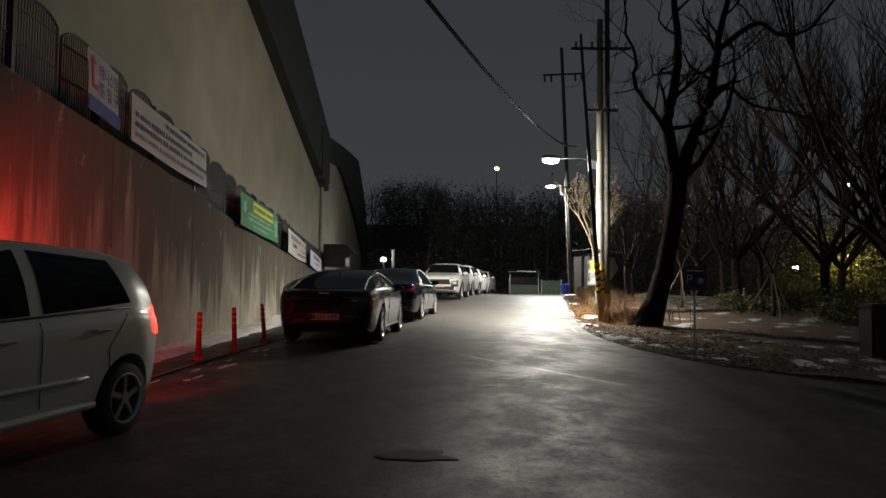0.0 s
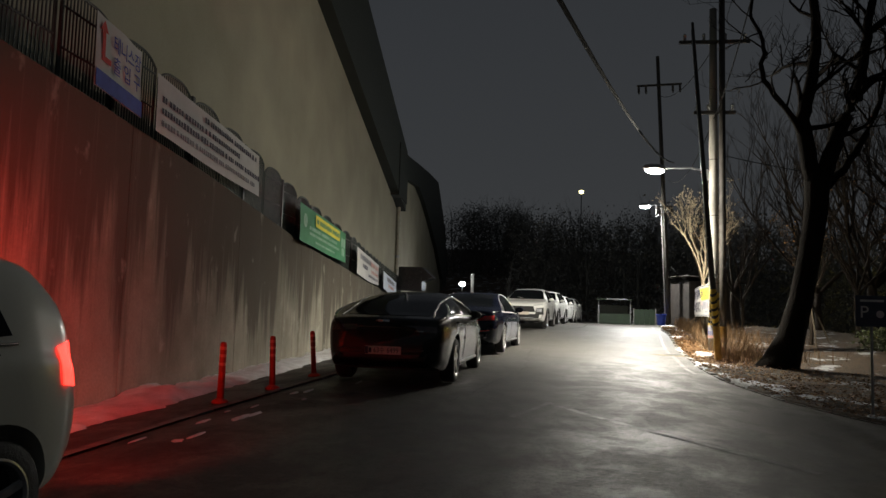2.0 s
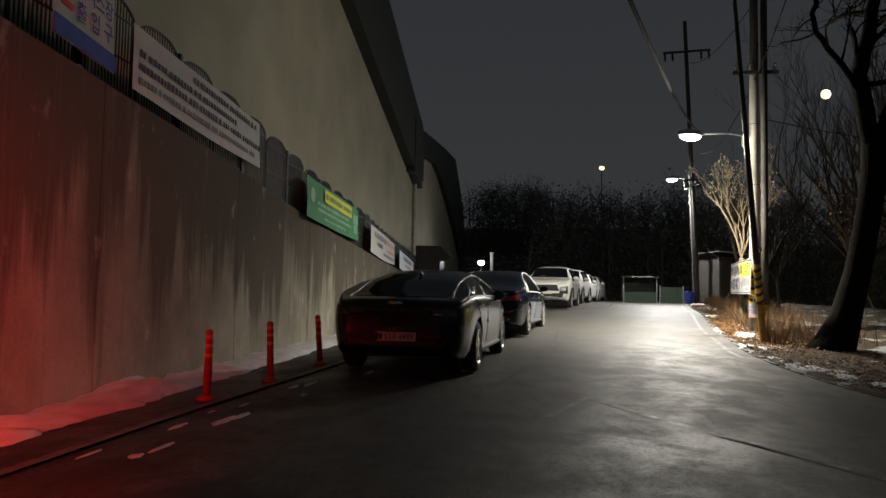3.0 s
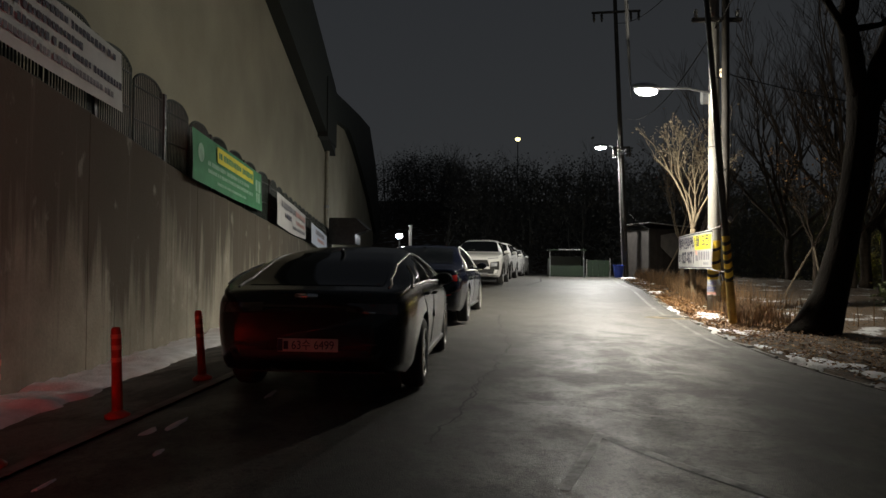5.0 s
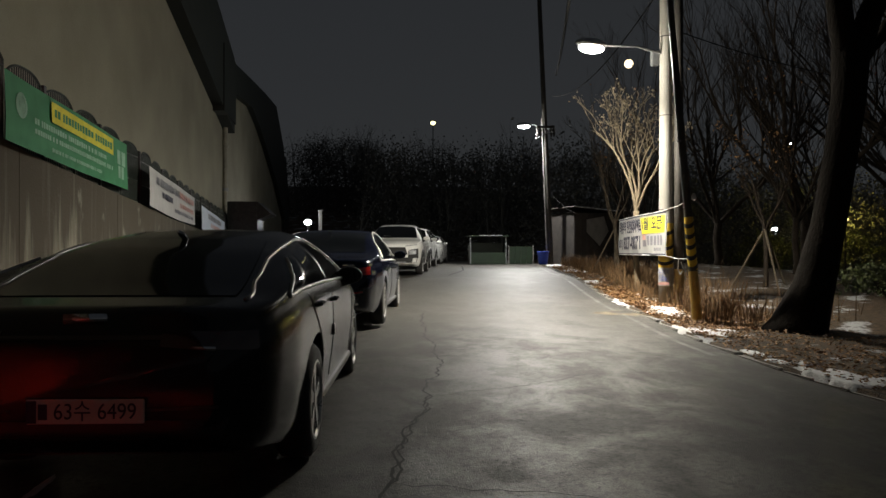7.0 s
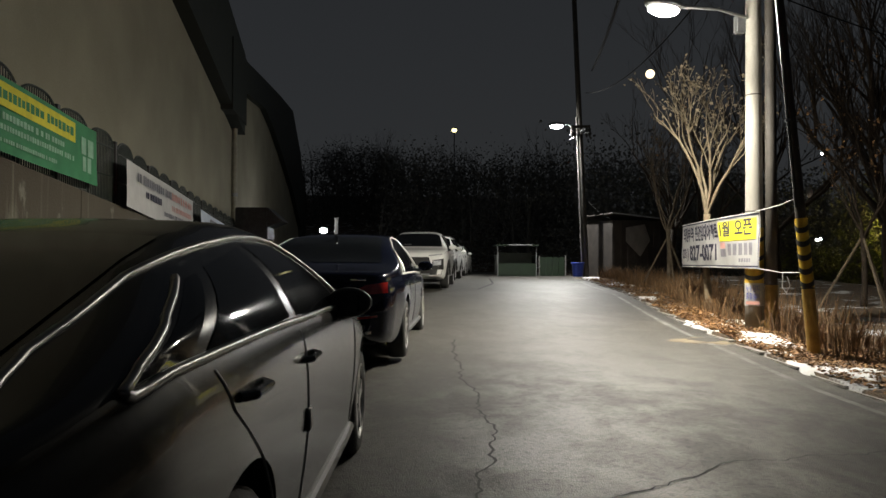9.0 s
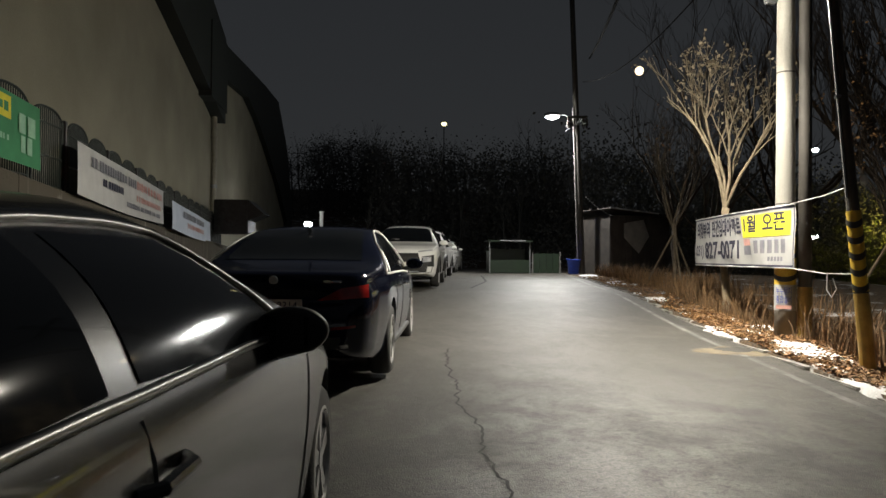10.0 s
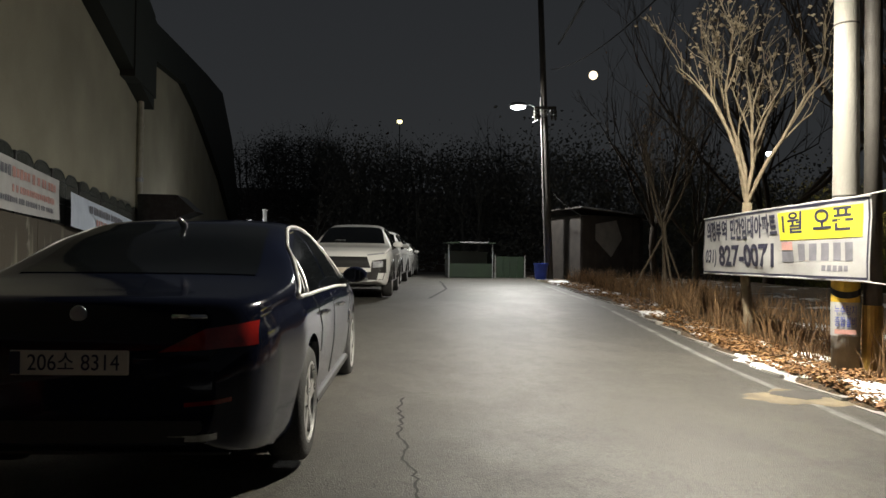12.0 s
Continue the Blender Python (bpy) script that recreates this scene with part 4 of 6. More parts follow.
def car(name, m, label, shell, spec):
    root = thing(name, m, label, "car", "cars parked along the road")
    S, paint = shell, spec["paint"]
    verts, faces = S.mesh()
    body = data_mesh("body", verts, faces, paint, root, smooth=True)
    # wheel arches cut out of the shell
    r, arch = spec["wheel_r"], spec["wheel_r"] + 0.055
    cut = bmesh.new()
    for y in spec["axles"]:
        for s in (-1, 1):
            g = bmesh.ops.create_cone(cut, cap_ends=True, segments=40, radius1=arch, radius2=arch, depth=0.7)["verts"]
            for v in g:
                v.co = Matrix.Rotation(math.pi / 2, 3, "Y") @ v.co + Vector((s * (S.at("half", y) + 0.08), y, r + 0.01))
    cutter = finish(cut, "cutter", BLACKPLASTIC)
    fixer = bmesh.new()
    fixer.from_mesh(body.data)
    bmesh.ops.recalc_face_normals(fixer, faces=fixer.faces[:])
    fixer.to_mesh(body.data)
    fixer.free()
    mod = body.modifiers.new("arches", "BOOLEAN")
    mod.operation, mod.object, mod.solver = "DIFFERENCE", cutter, "EXACT"
    root_m = root.matrix_world.copy()
    root.matrix_world = Matrix.Identity(4)
    bpy.context.view_layer.update()
    me = bpy.data.meshes.new_from_object(body.evaluated_get(bpy.context.evaluated_depsgraph_get()))
    body.modifiers.clear()
    body.data = me
    me.materials.clear()
    me.materials.append(paint)
    me.polygons.foreach_set("material_index", [0] * len(me.polygons))
    bpy.data.objects.remove(cutter)
    root.matrix_world = root_m
    me.set_sharp_from_angle(angle=radians(32))
    # dark liner inside the arches and under the car
    part("underbody", box(2 * S.at("half", 0) - 0.55, (S.y1 - S.y0) * 0.9, 0.25, (0, 0, 0.36), 0.02), BLACKPLASTIC, root)
    for y in spec["axles"]:
        for s in (-1, 1):
            wheel(root, s * (S.at("half", y) - 0.115), y, r, 0.21, spec.get("spokes", 5), s, spec.get("twin", True))
    fs = lambda off: (lambda a, b: (S.side(a, b) + off, a, b))
    ft = lambda off: (lambda a, b: (a * S.side(b, S.at("belt", b)), b, S.roof(b, a * S.side(b, S.at("belt", b))) + off))
    # glass: side windows as (y, z fraction of the glasshouse) corners
    def zf(y, f):
        return S.at("belt", y) + f * (S.at("top", y) - S.at("belt", y))
    for w in spec["side_windows"]:
        pts = [(y, zf(y, f)) for y, f in w]
        for s in (1, -1):
            v, fc = patch(pts, fs(0.004), 12, 6)
            v, fc = mirrored(v, fc, s)
            data_mesh("side_window", v, fc, CARGLASS, root, "dark tinted side window", smooth=True)
    for nm, pts in (("rear_window", spec["rear_window"]), ("windscreen", spec["windscreen"])):
        v, fc = patch(pts, ft(0.005), 16, 10)
        data_mesh(nm, v, fc, CARGLASS, root, "dark tinted glass", smooth=True)
    # chrome or black lines carried on the sides: lists of (y, z fraction)
    for line in spec.get("trim", ()):
        for s in (1, -1):
            pts = []
            for (ya, fa), (yb, fb) in zip(line, line[1:]):
                for k in range(6):
                    t = k / 6
                    y, f = ya + (yb - ya) * t, fa + (fb - fa) * t
                    pts.append((s * (S.side(y, zf(y, f)) + 0.006), y, zf(y, f)))
            y, f = line[-1]
            pts.append((s * (S.side(y, zf(y, f)) + 0.006), y, zf(y, f)))
            part("window_trim", tube(pts, spec.get("trim_r", 0.011), 6), spec.get("trim_mat", CHROME) if spec.get("chrome", True) else BLACKPLASTIC, root, "bright trim round the windows", smooth=True)
    # door gaps
    for line in spec.get("gaps", ()):
        for s in (1, -1):
            pts = []
            for (ya, za), (yb, zb) in zip(line, line[1:]):
                for k in range(6):
                    t = k / 6
                    y, z = ya + (yb - ya) * t, za + (zb - za) * t
                    pts.append((s * (S.side(y, z) + 0.0), y, z))
            part("door_gap", tube(pts, 0.0042, 4), BLACKPLASTIC, root)
    for y, z in spec.get("handles", ()):
        for s in (1, -1):
            x = s * (S.side(y, z) + 0.012)
            part("door_handle", tube([(x - s * 0.015, y - 0.11, z), (x + s * 0.015, y - 0.07, z), (x + s * 0.015, y + 0.07, z), (x - s * 0.015, y + 0.11, z)], 0.013, 8), spec.get("handle_mat", paint), root)
    # door mirrors
    y, z = spec["mirror"]
    for s in (1, -1):
        x = s * (S.side(y, z) + 0.0)
        bm = ball(0.105, (0, 0, 0), (1.05, 0.72, 0.68), 20, 14)
        for v in bm.verts:
            v.co.y = max(v.co.y, -0.035 + 0.1 * abs(v.co.x))
            v.co += Vector((x + s * spec.get("mirror_out", 0.13), y, z + 0.05))
        housing = part("door_mirror", bm, spec.get("mirror_mat", paint), root, smooth=True)
        part("mirror_glass", box(0.13, 0.006, 0.09, (x + s * (spec.get("mirror_out", 0.13) - 0.01), y - 0.028, z + 0.05), 0.003), CARGLASS, housing, "dark mirror glass")
        part("mirror_arm", tube([(x - s * 0.02, y + 0.03, z - 0.02), (x + s * 0.12, y, z + 0.02)], 0.03, 8), BLACKPLASTIC, housing)
    # lower side skirt
    for s in (1, -1):
        a, b = spec["axles"][0] + arch + 0.02, spec["axles"][1] - arch - 0.02
        zl = S.at("under", 0) + 0.03
        part("sill", tube([(s * (S.side(y, zl + 0.04) + 0.006), y, zl + 0.04) for y in np.linspace(a, b, 8)], 0.03, 8), spec.get("sill_mat", BLACKPLASTIC), root)
    # ends: (name, material, label, corners (x, z), rear?)
    for nm, material, lab, pts, rear, both in spec["end_patches"]:
        for s in ((1, -1) if both else (1,)):
            sgn = -1 if rear else 1
            f = lambda a, b, s=s, sgn=sgn, rear=rear, lift=0.010 if nm in ("headlamp", "lower_grille") else 0.006: (s * a, S.end(a, b, rear) + sgn * lift, b)
            v, fc = patch(pts, f, 12, 5)
            data_mesh(nm, v, fc, material, root, lab, smooth=True)
    # number plate
    pz, rear = spec["plate"]
    py = S.end(0, pz, rear)
    sgn = -1 if rear else 1
    mp = Matrix.Translation((spec.get("plate_at", 0), py + sgn * 0.018, pz)) @ Matrix.Rotation(math.pi / 2, 4, "X") @ (Matrix.Identity(4) if rear else Matrix.Rotation(math.pi, 4, "Y"))
    plate = part("number_plate", box(0.52, 0.11, 0.012, (0, 0, 0), 0.004), PLATE, root, "pale number plate")
    plate.matrix_local = mp
    part("plate_strip", box(0.045, 0.1, 0.003, (-0.235, 0, 0.0075), 0), INKDARK, plate)
    if spec.get("plate_text"):
        text_mesh(spec["plate_text"], 0.075, INKDARK, plate, Matrix.Translation((spec.get("plate_shift", 0.02), -0.002, 0.008)), "plate_number", spec.get("plate_width", 0.4))
        if spec.get("plate_bars"):
            bm = bmesh.new()
            for x in (-0.185,):
                box(0.04, 0.07, 0.002, (x, 0, 0.008), 0, bm)
            part("plate_writing", bm, INKDARK, plate)
    for nm, bm, material, lab in spec.get("extras", lambda S: ())(S):
        part(nm, bm, material, root, lab, smooth=True)
    return root


def fin(S, y):
    z = S.at("top", y)
    bm = tube([(0, y - 0.09, z + 0.055), (0, y - 0.02, z + 0.04), (0, y + 0.09, z)], [0.012, 0.022, 0.02], 8)
    return ("roof_fin", bm, CHROME, "small shiny roof fin")


def sedan_grey():
    S = Shell(
        top=[(-2.45, 0.72), (-2.42, 0.87), (-2.36, 0.955), (-2.05, 1.0), (-1.75, 1.09), (-1.3, 1.225), (-0.85, 1.32), (-0.45, 1.375), (-0.1, 1.39), (0.2, 1.37), (0.6, 1.22), (1.0, 1.04), (1.2, 0.985), (1.6, 0.94), (1.95, 0.88), (2.25, 0.77), (2.42, 0.64), (2.45, 0.56)],
        belt=[(-2.45, 0.66), (-2.38, 0.85), (-2.1, 0.94), (-1.7, 1.01), (-1.3, 1.02), (-0.8, 1.02), (0.2, 1.0), (0.9, 0.96), (1.2, 0.915), (1.6, 0.85), (2.0, 0.76), (2.25, 0.68), (2.45, 0.5)],
        half=[(-2.45, 0.56), (-2.42, 0.66), (-2.34, 0.765), (-2.2, 0.84), (-1.9, 0.9), (-1.4, 0.93), (0.8, 0.925), (1.6, 0.9), (2.0, 0.83), (2.3, 0.7), (2.45, 0.52)],
        under=[(-2.45, 0.4), (-2.3, 0.27), (-1.9, 0.2), (1.9, 0.19), (2.45, 0.3)], lean=0.72, rail=0.8)
    win = [
        [(-1.88, 0.4), (-1.67, 0.06), (-1.24, 0.77), (-1.34, 0.8)],
        [(-1.56, 0.05), (-0.7, 0.04), (-0.62, 0.75), (-1.14, 0.77)],
        [(-0.58, 0.04), (0.74, 0.07), (0.14, 0.74), (-0.5, 0.75)]]
    spec = dict(paint=CARGREY, wheel_r=0.335, axles=(-1.4, 1.45), spokes=5, side_windows=win,
        rear_window=[(-0.74, -2.08), (0.74, -2.08), (0.6, -0.95), (-0.6, -0.95)],
        windscreen=[(-0.66, 0.26), (0.66, 0.26), (0.84, 1.04), (-0.84, 1.04)],
        trim=[[(-1.36, 0.84), (-1.62, 0.76), (-1.85, 0.6), (-1.93, 0.42), (-1.9, 0.15), (-1.7, 0.0), (-0.6, -0.01), (0.78, 0.02)], [(-2.15, 0.92), (-1.85, 0.95), (-1.42, 0.94), (-1.1, 0.9), (-0.8, 0.84), (-0.4, 0.81), (0.1, 0.79), (0.45, 0.5), (0.78, 0.05)]], trim_r=0.0115, trim_mat=SATIN,
        gaps=[[(-0.64, 0.98), (-0.6, 0.6), (-0.62, 0.3)], [(-1.56, 0.98), (-1.5, 0.88), (-1.28, 0.72), (-1.06, 0.5)], [(0.88, 0.88), (0.84, 0.55), (0.88, 0.3)]],
        handles=[(-1.36, 0.905), (-0.6, 0.885)], handle_mat=CARGREY, mirror=(0.36, 0.97), mirror_out=0.06, mirror_mat=BLACKPLASTIC,
        end_patches=[
            ("tail_lamp", TAILDARK, "smoked red tail lamp", [(0.36, 0.79), (0.78, 0.76), (0.77, 0.85), (0.36, 0.86)], True, True),
            ("lamp_strip", TAILDARK, "thin smoked red lamp strip", [(-0.36, 0.82), (0.36, 0.82), (0.36, 0.84), (-0.36, 0.84)], True, False),
            ("diffuser", BLACKPLASTIC, "black lower bumper", [(-0.62, 0.36), (0.62, 0.36), (0.66, 0.46), (-0.66, 0.46)], True, False),
            ("bumper_trim", BLACKPLASTIC, "dark bumper line", [(0.3, 0.5), (0.62, 0.51), (0.62, 0.523), (0.3, 0.513)], True, True),
            ("headlamp", LAMPCLEAR, "clear headlamp", [(0.4, 0.66), (0.72, 0.66), (0.72, 0.75), (0.4, 0.72)], False, True)],
        plate=(0.505, True), plate_at=0.04, plate_text="63수 6499", plate_shift=0.045, plate_width=0.36, plate_bars=True,
        extras=lambda S: (fin(S, -1.0), ("badge", box(0.2, 0.01, 0.05, (0, S.end(0, 0.91) - 0.008, 0.91), 0.004), CHROME, "plain bright badge"), ("door_guard", box(0.012, 0.07, 0.08, (S.side(-0.62, 0.67) + 0.006, -0.62, 0.67), 0.004), BLACKPLASTIC, "small black door guard"), ("model_lettering", box(0.12, 0.006, 0.02, (0.55, S.end(0.55, 0.78) - 0.006, 0.78), 0.002), CHROME, "")))
    return car("sedan_car", Matrix.Translation((-1.91, 14.55, gz(-1.0, 14.5) - 0.005)) @ Matrix.Rotation(radians(-2.6), 4, "Z"), "dark grey fastback sedan parked along the wall", S, spec)


def notchback_sedan(paint, m, label, plate_text=""):
    S = Shell(
        top=[(-2.47, 0.72), (-2.44, 0.92), (-2.38, 1.0), (-2.05, 1.04), (-1.8, 1.08), (-1.55, 1.15), (-1.15, 1.33), (-0.75, 1.44), (-0.3, 1.478), (0.1, 1.48), (0.4, 1.45), (0.8, 1.3), (1.2, 1.08), (1.35, 1.04), (1.9, 0.97), (2.25, 0.88), (2.42, 0.72), (2.47, 0.62)],
        belt=[(-2.47, 0.68), (-2.4, 0.87), (-2.1, 0.94), (-1.5, 0.97), (-0.8, 0.97), (0.2, 0.96), (1.2, 0.93), (1.8, 0.9), (2.25, 0.8), (2.47, 0.58)],
        half=[(-2.47, 0.6), (-2.43, 0.71), (-2.36, 0.79), (-2.2, 0.86), (-1.7, 0.925), (-0.8, 0.934), (0.8, 0.93), (1.6, 0.925), (2.1, 0.88), (2.35, 0.76), (2.47, 0.6)],
        under=[(-2.47, 0.36), (-2.3, 0.27), (-1.9, 0.2), (1.9, 0.19), (2.47, 0.3)], lean=0.5)
    win = [
        [(-1.62, 0.14), (-1.38, 0.06), (-1.3, 0.68), (-1.45, 0.5)],
        [(-1.33, 0.05), (-0.34, 0.05), (-0.4, 0.87), (-1.2, 0.76)],
        [(-0.26, 0.05), (0.95, 0.06), (0.36, 0.84), (-0.3, 0.87)]]
    spec = dict(paint=paint, wheel_r=0.34, axles=(-1.42, 1.555), spokes=5, side_windows=win,
        rear_window=[(-0.74, -1.72), (0.74, -1.72), (0.62, -0.85), (-0.62, -0.85)],
        windscreen=[(-0.68, 0.5), (0.68, 0.5), (0.84, 1.25), (-0.84, 1.25)],
        trim=[[(-1.68, 0.2), (-1.6, 0.06), (-1.3, 0.02), (-0.3, 0.02), (1.0, 0.03)], [(-1.68, 0.2), (-1.5, 0.6), (-1.15, 0.84), (-0.5, 0.91), (0.05, 0.91), (0.44, 0.87), (1.02, 0.05)], [(-1.36, 0.05), (-1.26, 0.78)]],
        gaps=[[(-0.3, 0.94), (-0.28, 0.6), (-0.34, 0.3)], [(-1.2, 0.96), (-1.0, 0.74), (-1.04, 0.56)], [(1.1, 0.9), (1.04, 0.55), (1.08, 0.3)]],
        trim_mat=BRIGHTTRIM, trim_r=0.013, handles=[(-0.92, 0.84), (0.15, 0.83)], handle_mat=CHROME, mirror=(0.82, 1.0), mirror_mat=paint,
        end_patches=[
            ("tail_lamp", TAILRED, "red tail lamp", [(0.38, 0.765), (0.80, 0.79), (0.79, 0.9), (0.58, 0.87)], True, True),
            ("lower_bumper", BLACKPLASTIC, "black lower bumper", [(-0.6, 0.36), (0.6, 0.36), (0.64, 0.46), (-0.64, 0.46)], True, False),
            ("exhaust_trim", CHROME, "bright exhaust trim", [(0.42, 0.36), (0.64, 0.37), (0.64, 0.4), (0.42, 0.39)], True, True),
            ("reflector", TAILRED, "red bumper reflector", [(0.5, 0.52), (0.7, 0.54), (0.7, 0.56), (0.5, 0.54)], True, True),
            ("headlamp", LAMPCLEAR, "clear headlamp", [(0.4, 0.7), (0.74, 0.7), (0.74, 0.79), (0.4, 0.77)], False, True)],
        plate=(0.72, True), plate_text=plate_text,
        extras=lambda S: (fin(S, -0.95), ("badge", ball(0.04, (0, S.end(0, 0.93) - 0.006, 0.93), (1, 0.3, 1)), STEEL, "small round badge"), ("model_lettering", box(0.16, 0.006, 0.025, (0.5, S.end(0.5, 0.92) - 0.006, 0.92), 0.002), CHROME, ""),
                          ("side_vent", box(0.006, 0.09, 0.12, (S.side(1.0, 0.68) + 0.006, 1.0, 0.66), 0.002), CHROME, "bright vent behind the front wheel")))
    return car("sedan_car", m, label, S, spec)


def suv_white(m, label, front_detail=True):
    S = Shell(
        top=[(-2.08, 0.8), (-2.05, 1.1), (-1.95, 1.3), (-1.75, 1.45), (-1.3, 1.54), (-0.6, 1.565), (0.0, 1.55), (0.35, 1.48), (0.7, 1.3), (1.0, 1.11), (1.2, 1.06), (1.7, 1.0), (1.95, 0.92), (2.05, 0.78), (2.08, 0.68)],
        belt=[(-2.08, 0.76), (-2.02, 1.0), (-1.5, 1.05), (0.0, 1.0), (1.0, 0.97), (1.6, 0.95), (1.95, 0.86), (2.08, 0.62)],
        half=[(-2.08, 0.74), (-2.0, 0.83), (-1.7, 0.89), (0, 0.9), (1.4, 0.9), (1.8, 0.86), (2.0, 0.78), (2.08, 0.66)],
        under=[(-2.08, 0.4), (-1.9, 0.27), (1.8, 0.24), (2.08, 0.34)], lean=0.5)
    win = [[(-1.5, 0.1), (-0.35, 0.06), (-0.4, 0.85), (-1.35, 0.8)], [(-0.25, 0.06), (0.78, 0.08), (0.32, 0.82), (-0.3, 0.85)]]
    spec = dict(paint=CARWHITE, wheel_r=0.335, axles=(-1.25, 1.35), spokes=5, side_windows=win, chrome=False,
        rear_window=[(-0.68, -1.98), (0.68, -1.98), (0.64, -1.68), (-0.64, -1.68)],
        windscreen=[(-0.68, 0.34), (0.68, 0.34), (0.82, 1.02), (-0.82, 1.02)],
        trim=[[(-1.55, 0.05), (0.85, 0.04)]], gaps=[[(-0.3, 0.98), (-0.3, 0.35)], [(0.9, 0.95), (0.86, 0.35)]],
        handles=[(-0.95, 0.9), (0.0, 0.88)], mirror=(0.72, 1.04), mirror_mat=CARWHITE, sill_mat=BLACKPLASTIC,
        end_patches=[
            ("grille", BLACKPLASTIC, "black mesh grille", [(-0.5, 0.6), (0.5, 0.6), (0.42, 0.82), (-0.42, 0.82)], False, False),
            ("bumper_cladding", BLACKPLASTIC, "black lower bumper cladding", [(-0.74, 0.36), (0.74, 0.36), (0.78, 0.52), (-0.78, 0.52)], False, False),
            ("lamp_pod", BLACKPLASTIC, "black lamp pod at the bumper corner", [(0.5, 0.5), (0.8, 0.5), (0.8, 0.78), (0.52, 0.74)], False, True),
            ("lower_grille", BLACKPLASTIC, "black lower grille", [(-0.5, 0.4), (0.5, 0.4), (0.56, 0.52), (-0.56, 0.52)], False, False),
            ("day_lamp", LAMPCLEAR, "slim daytime lamp", [(0.42, 0.84), (0.76, 0.88), (0.76, 0.91), (0.42, 0.87)], False, True),
            ("headlamp", LAMPCLEAR, "clear headlamp in a dark frame", [(0.54, 0.6), (0.74, 0.62), (0.74, 0.74), (0.54, 0.72)], False, True),
            ("tail_lamp", TAILRED, "red tail lamp", [(0.5, 0.98), (0.78, 0.98), (0.76, 1.06), (0.5, 1.06)], True, True)],
        plate=(0.55, False),
        extras=lambda S: (("skid_plate", box(0.9, 0.03, 0.05, (0, S.end(0, 0.37, False) + 0.01, 0.37), 0.01), STEEL, "silver skid plate"),
                          ("paper", box(0.22, 0.1, 0.004, (0.25, 0.92, S.roof(0.92, 0.25) + 0.012), 0.001), WHITEPAINT, "white paper behind the windscreen"))
        + tuple(("arch_cladding", tube([(s * (S.side(y, 0.6) + 0.0), y + 0.42 * math.cos(a), 0.335 + 0.42 * math.sin(a)) for a in np.linspace(0.05, math.pi - 0.05, 14)], 0.03, 6), BLACKPLASTIC, "black wheel arch cladding") for s in (1, -1) for y in (-1.25, 1.35)))
    return car("suv_car", m, label, S, spec)


def hatch_white():
    S = Shell(
        top=[(-1.77, 0.78), (-1.75, 0.98), (-1.68, 1.2), (-1.52, 1.4), (-1.2, 1.46), (-0.5, 1.49), (0.05, 1.48), (0.35, 1.41), (0.7, 1.2), (1.0, 1.02), (1.15, 0.98), (1.5, 0.88), (1.68, 0.76), (1.77, 0.6)],
        belt=[(-1.77, 0.72), (-1.7, 0.94), (-1.3, 0.98), (0, 0.93), (0.9, 0.9), (1.4, 0.84), (1.77, 0.56)],
        half=[(-1.77, 0.64), (-1.68, 0.74), (-1.4, 0.79), (0, 0.8), (1.1, 0.79), (1.5, 0.74), (1.77, 0.55)],
        under=[(-1.77, 0.36), (-1.6, 0.25), (1.5, 0.2), (1.77, 0.3)], lean=0.36)
    win = [[(-1.28, 0.12), (-0.3, 0.06), (-0.32, 0.86), (-1.14, 0.8)], [(-0.18, 0.06), (0.78, 0.08), (0.34, 0.8), (-0.2, 0.86)]]
    spec = dict(paint=CARCREAM, wheel_r=0.285, axles=(-1.2, 1.17), spokes=5, twin=False, side_windows=win, chrome=False, trim_r=0.008,
        rear_window=[(-0.72, -1.68), (0.72, -1.68), (0.68, -1.5), (-0.68, -1.5)],
        windscreen=[(-0.68, 0.34), (0.68, 0.34), (0.82, 1.0), (-0.82, 1.0)],
        trim=[[(-1.3, 0.04), (0.84, 0.03)]], gaps=[[(-0.25, 0.92), (-0.24, 0.6), (-0.28, 0.3)], [(-1.2, 0.95), (-0.95, 0.7), (-0.98, 0.5)], [(0.86, 0.9), (0.82, 0.5), (0.84, 0.3)]],
        handles=[(-0.85, 0.84), (0.08, 0.82)], mirror=(0.66, 0.98), mirror_mat=CARCREAM, sill_mat=CARCREAM,
        end_patches=[
            ("tail_lamp", GLOWRED, "lit red tail lamp", [(0.56, 0.78), (0.71, 0.76), (0.70, 0.96), (0.58, 1.0)], True, True),
            ("headlamp", LAMPCLEAR, "clear headlamp", [(0.36, 0.62), (0.6, 0.62), (0.6, 0.76), (0.36, 0.7)], False, True)],
        plate=(0.62, True),
        extras=lambda S: tuple(("side_moulding", tube([(s * (S.side(y, 0.5) + 0.004), y, 0.5) for y in np.linspace(-0.72, 0.72, 10)], 0.018, 8), CARCREAM, "body coloured side moulding") for s in (1, -1))
        + tuple(("side_lamp", side_patch(S, [(-1.73, 0.76), (-1.58, 0.78), (-1.56, 0.97), (-1.69, 1.0)]  , 0.008, s), GLOWRED, "lit red lamp wrapping the rear corner") for s in (1, -1))
        + (("wiper", tube([(0.1, -1.7, 1.02), (-0.25, -1.66, 1.12)], 0.008, 6), BLACKPLASTIC, ""), ("fuel_cap", box(0.005, 0.15, 0.15, (S.side(-1.25, 0.8) + 0.0, -1.25, 0.82), 0.002), CARCREAM, "fuel flap")))
    return car("hatchback_car", Matrix.Translation((-3.2, 4.1, gz(-2.5, 4.3))) @ Matrix.Rotation(radians(180 - 9), 4, "Z"), "small off-white hatchback with lit red tail lamps", S, spec)


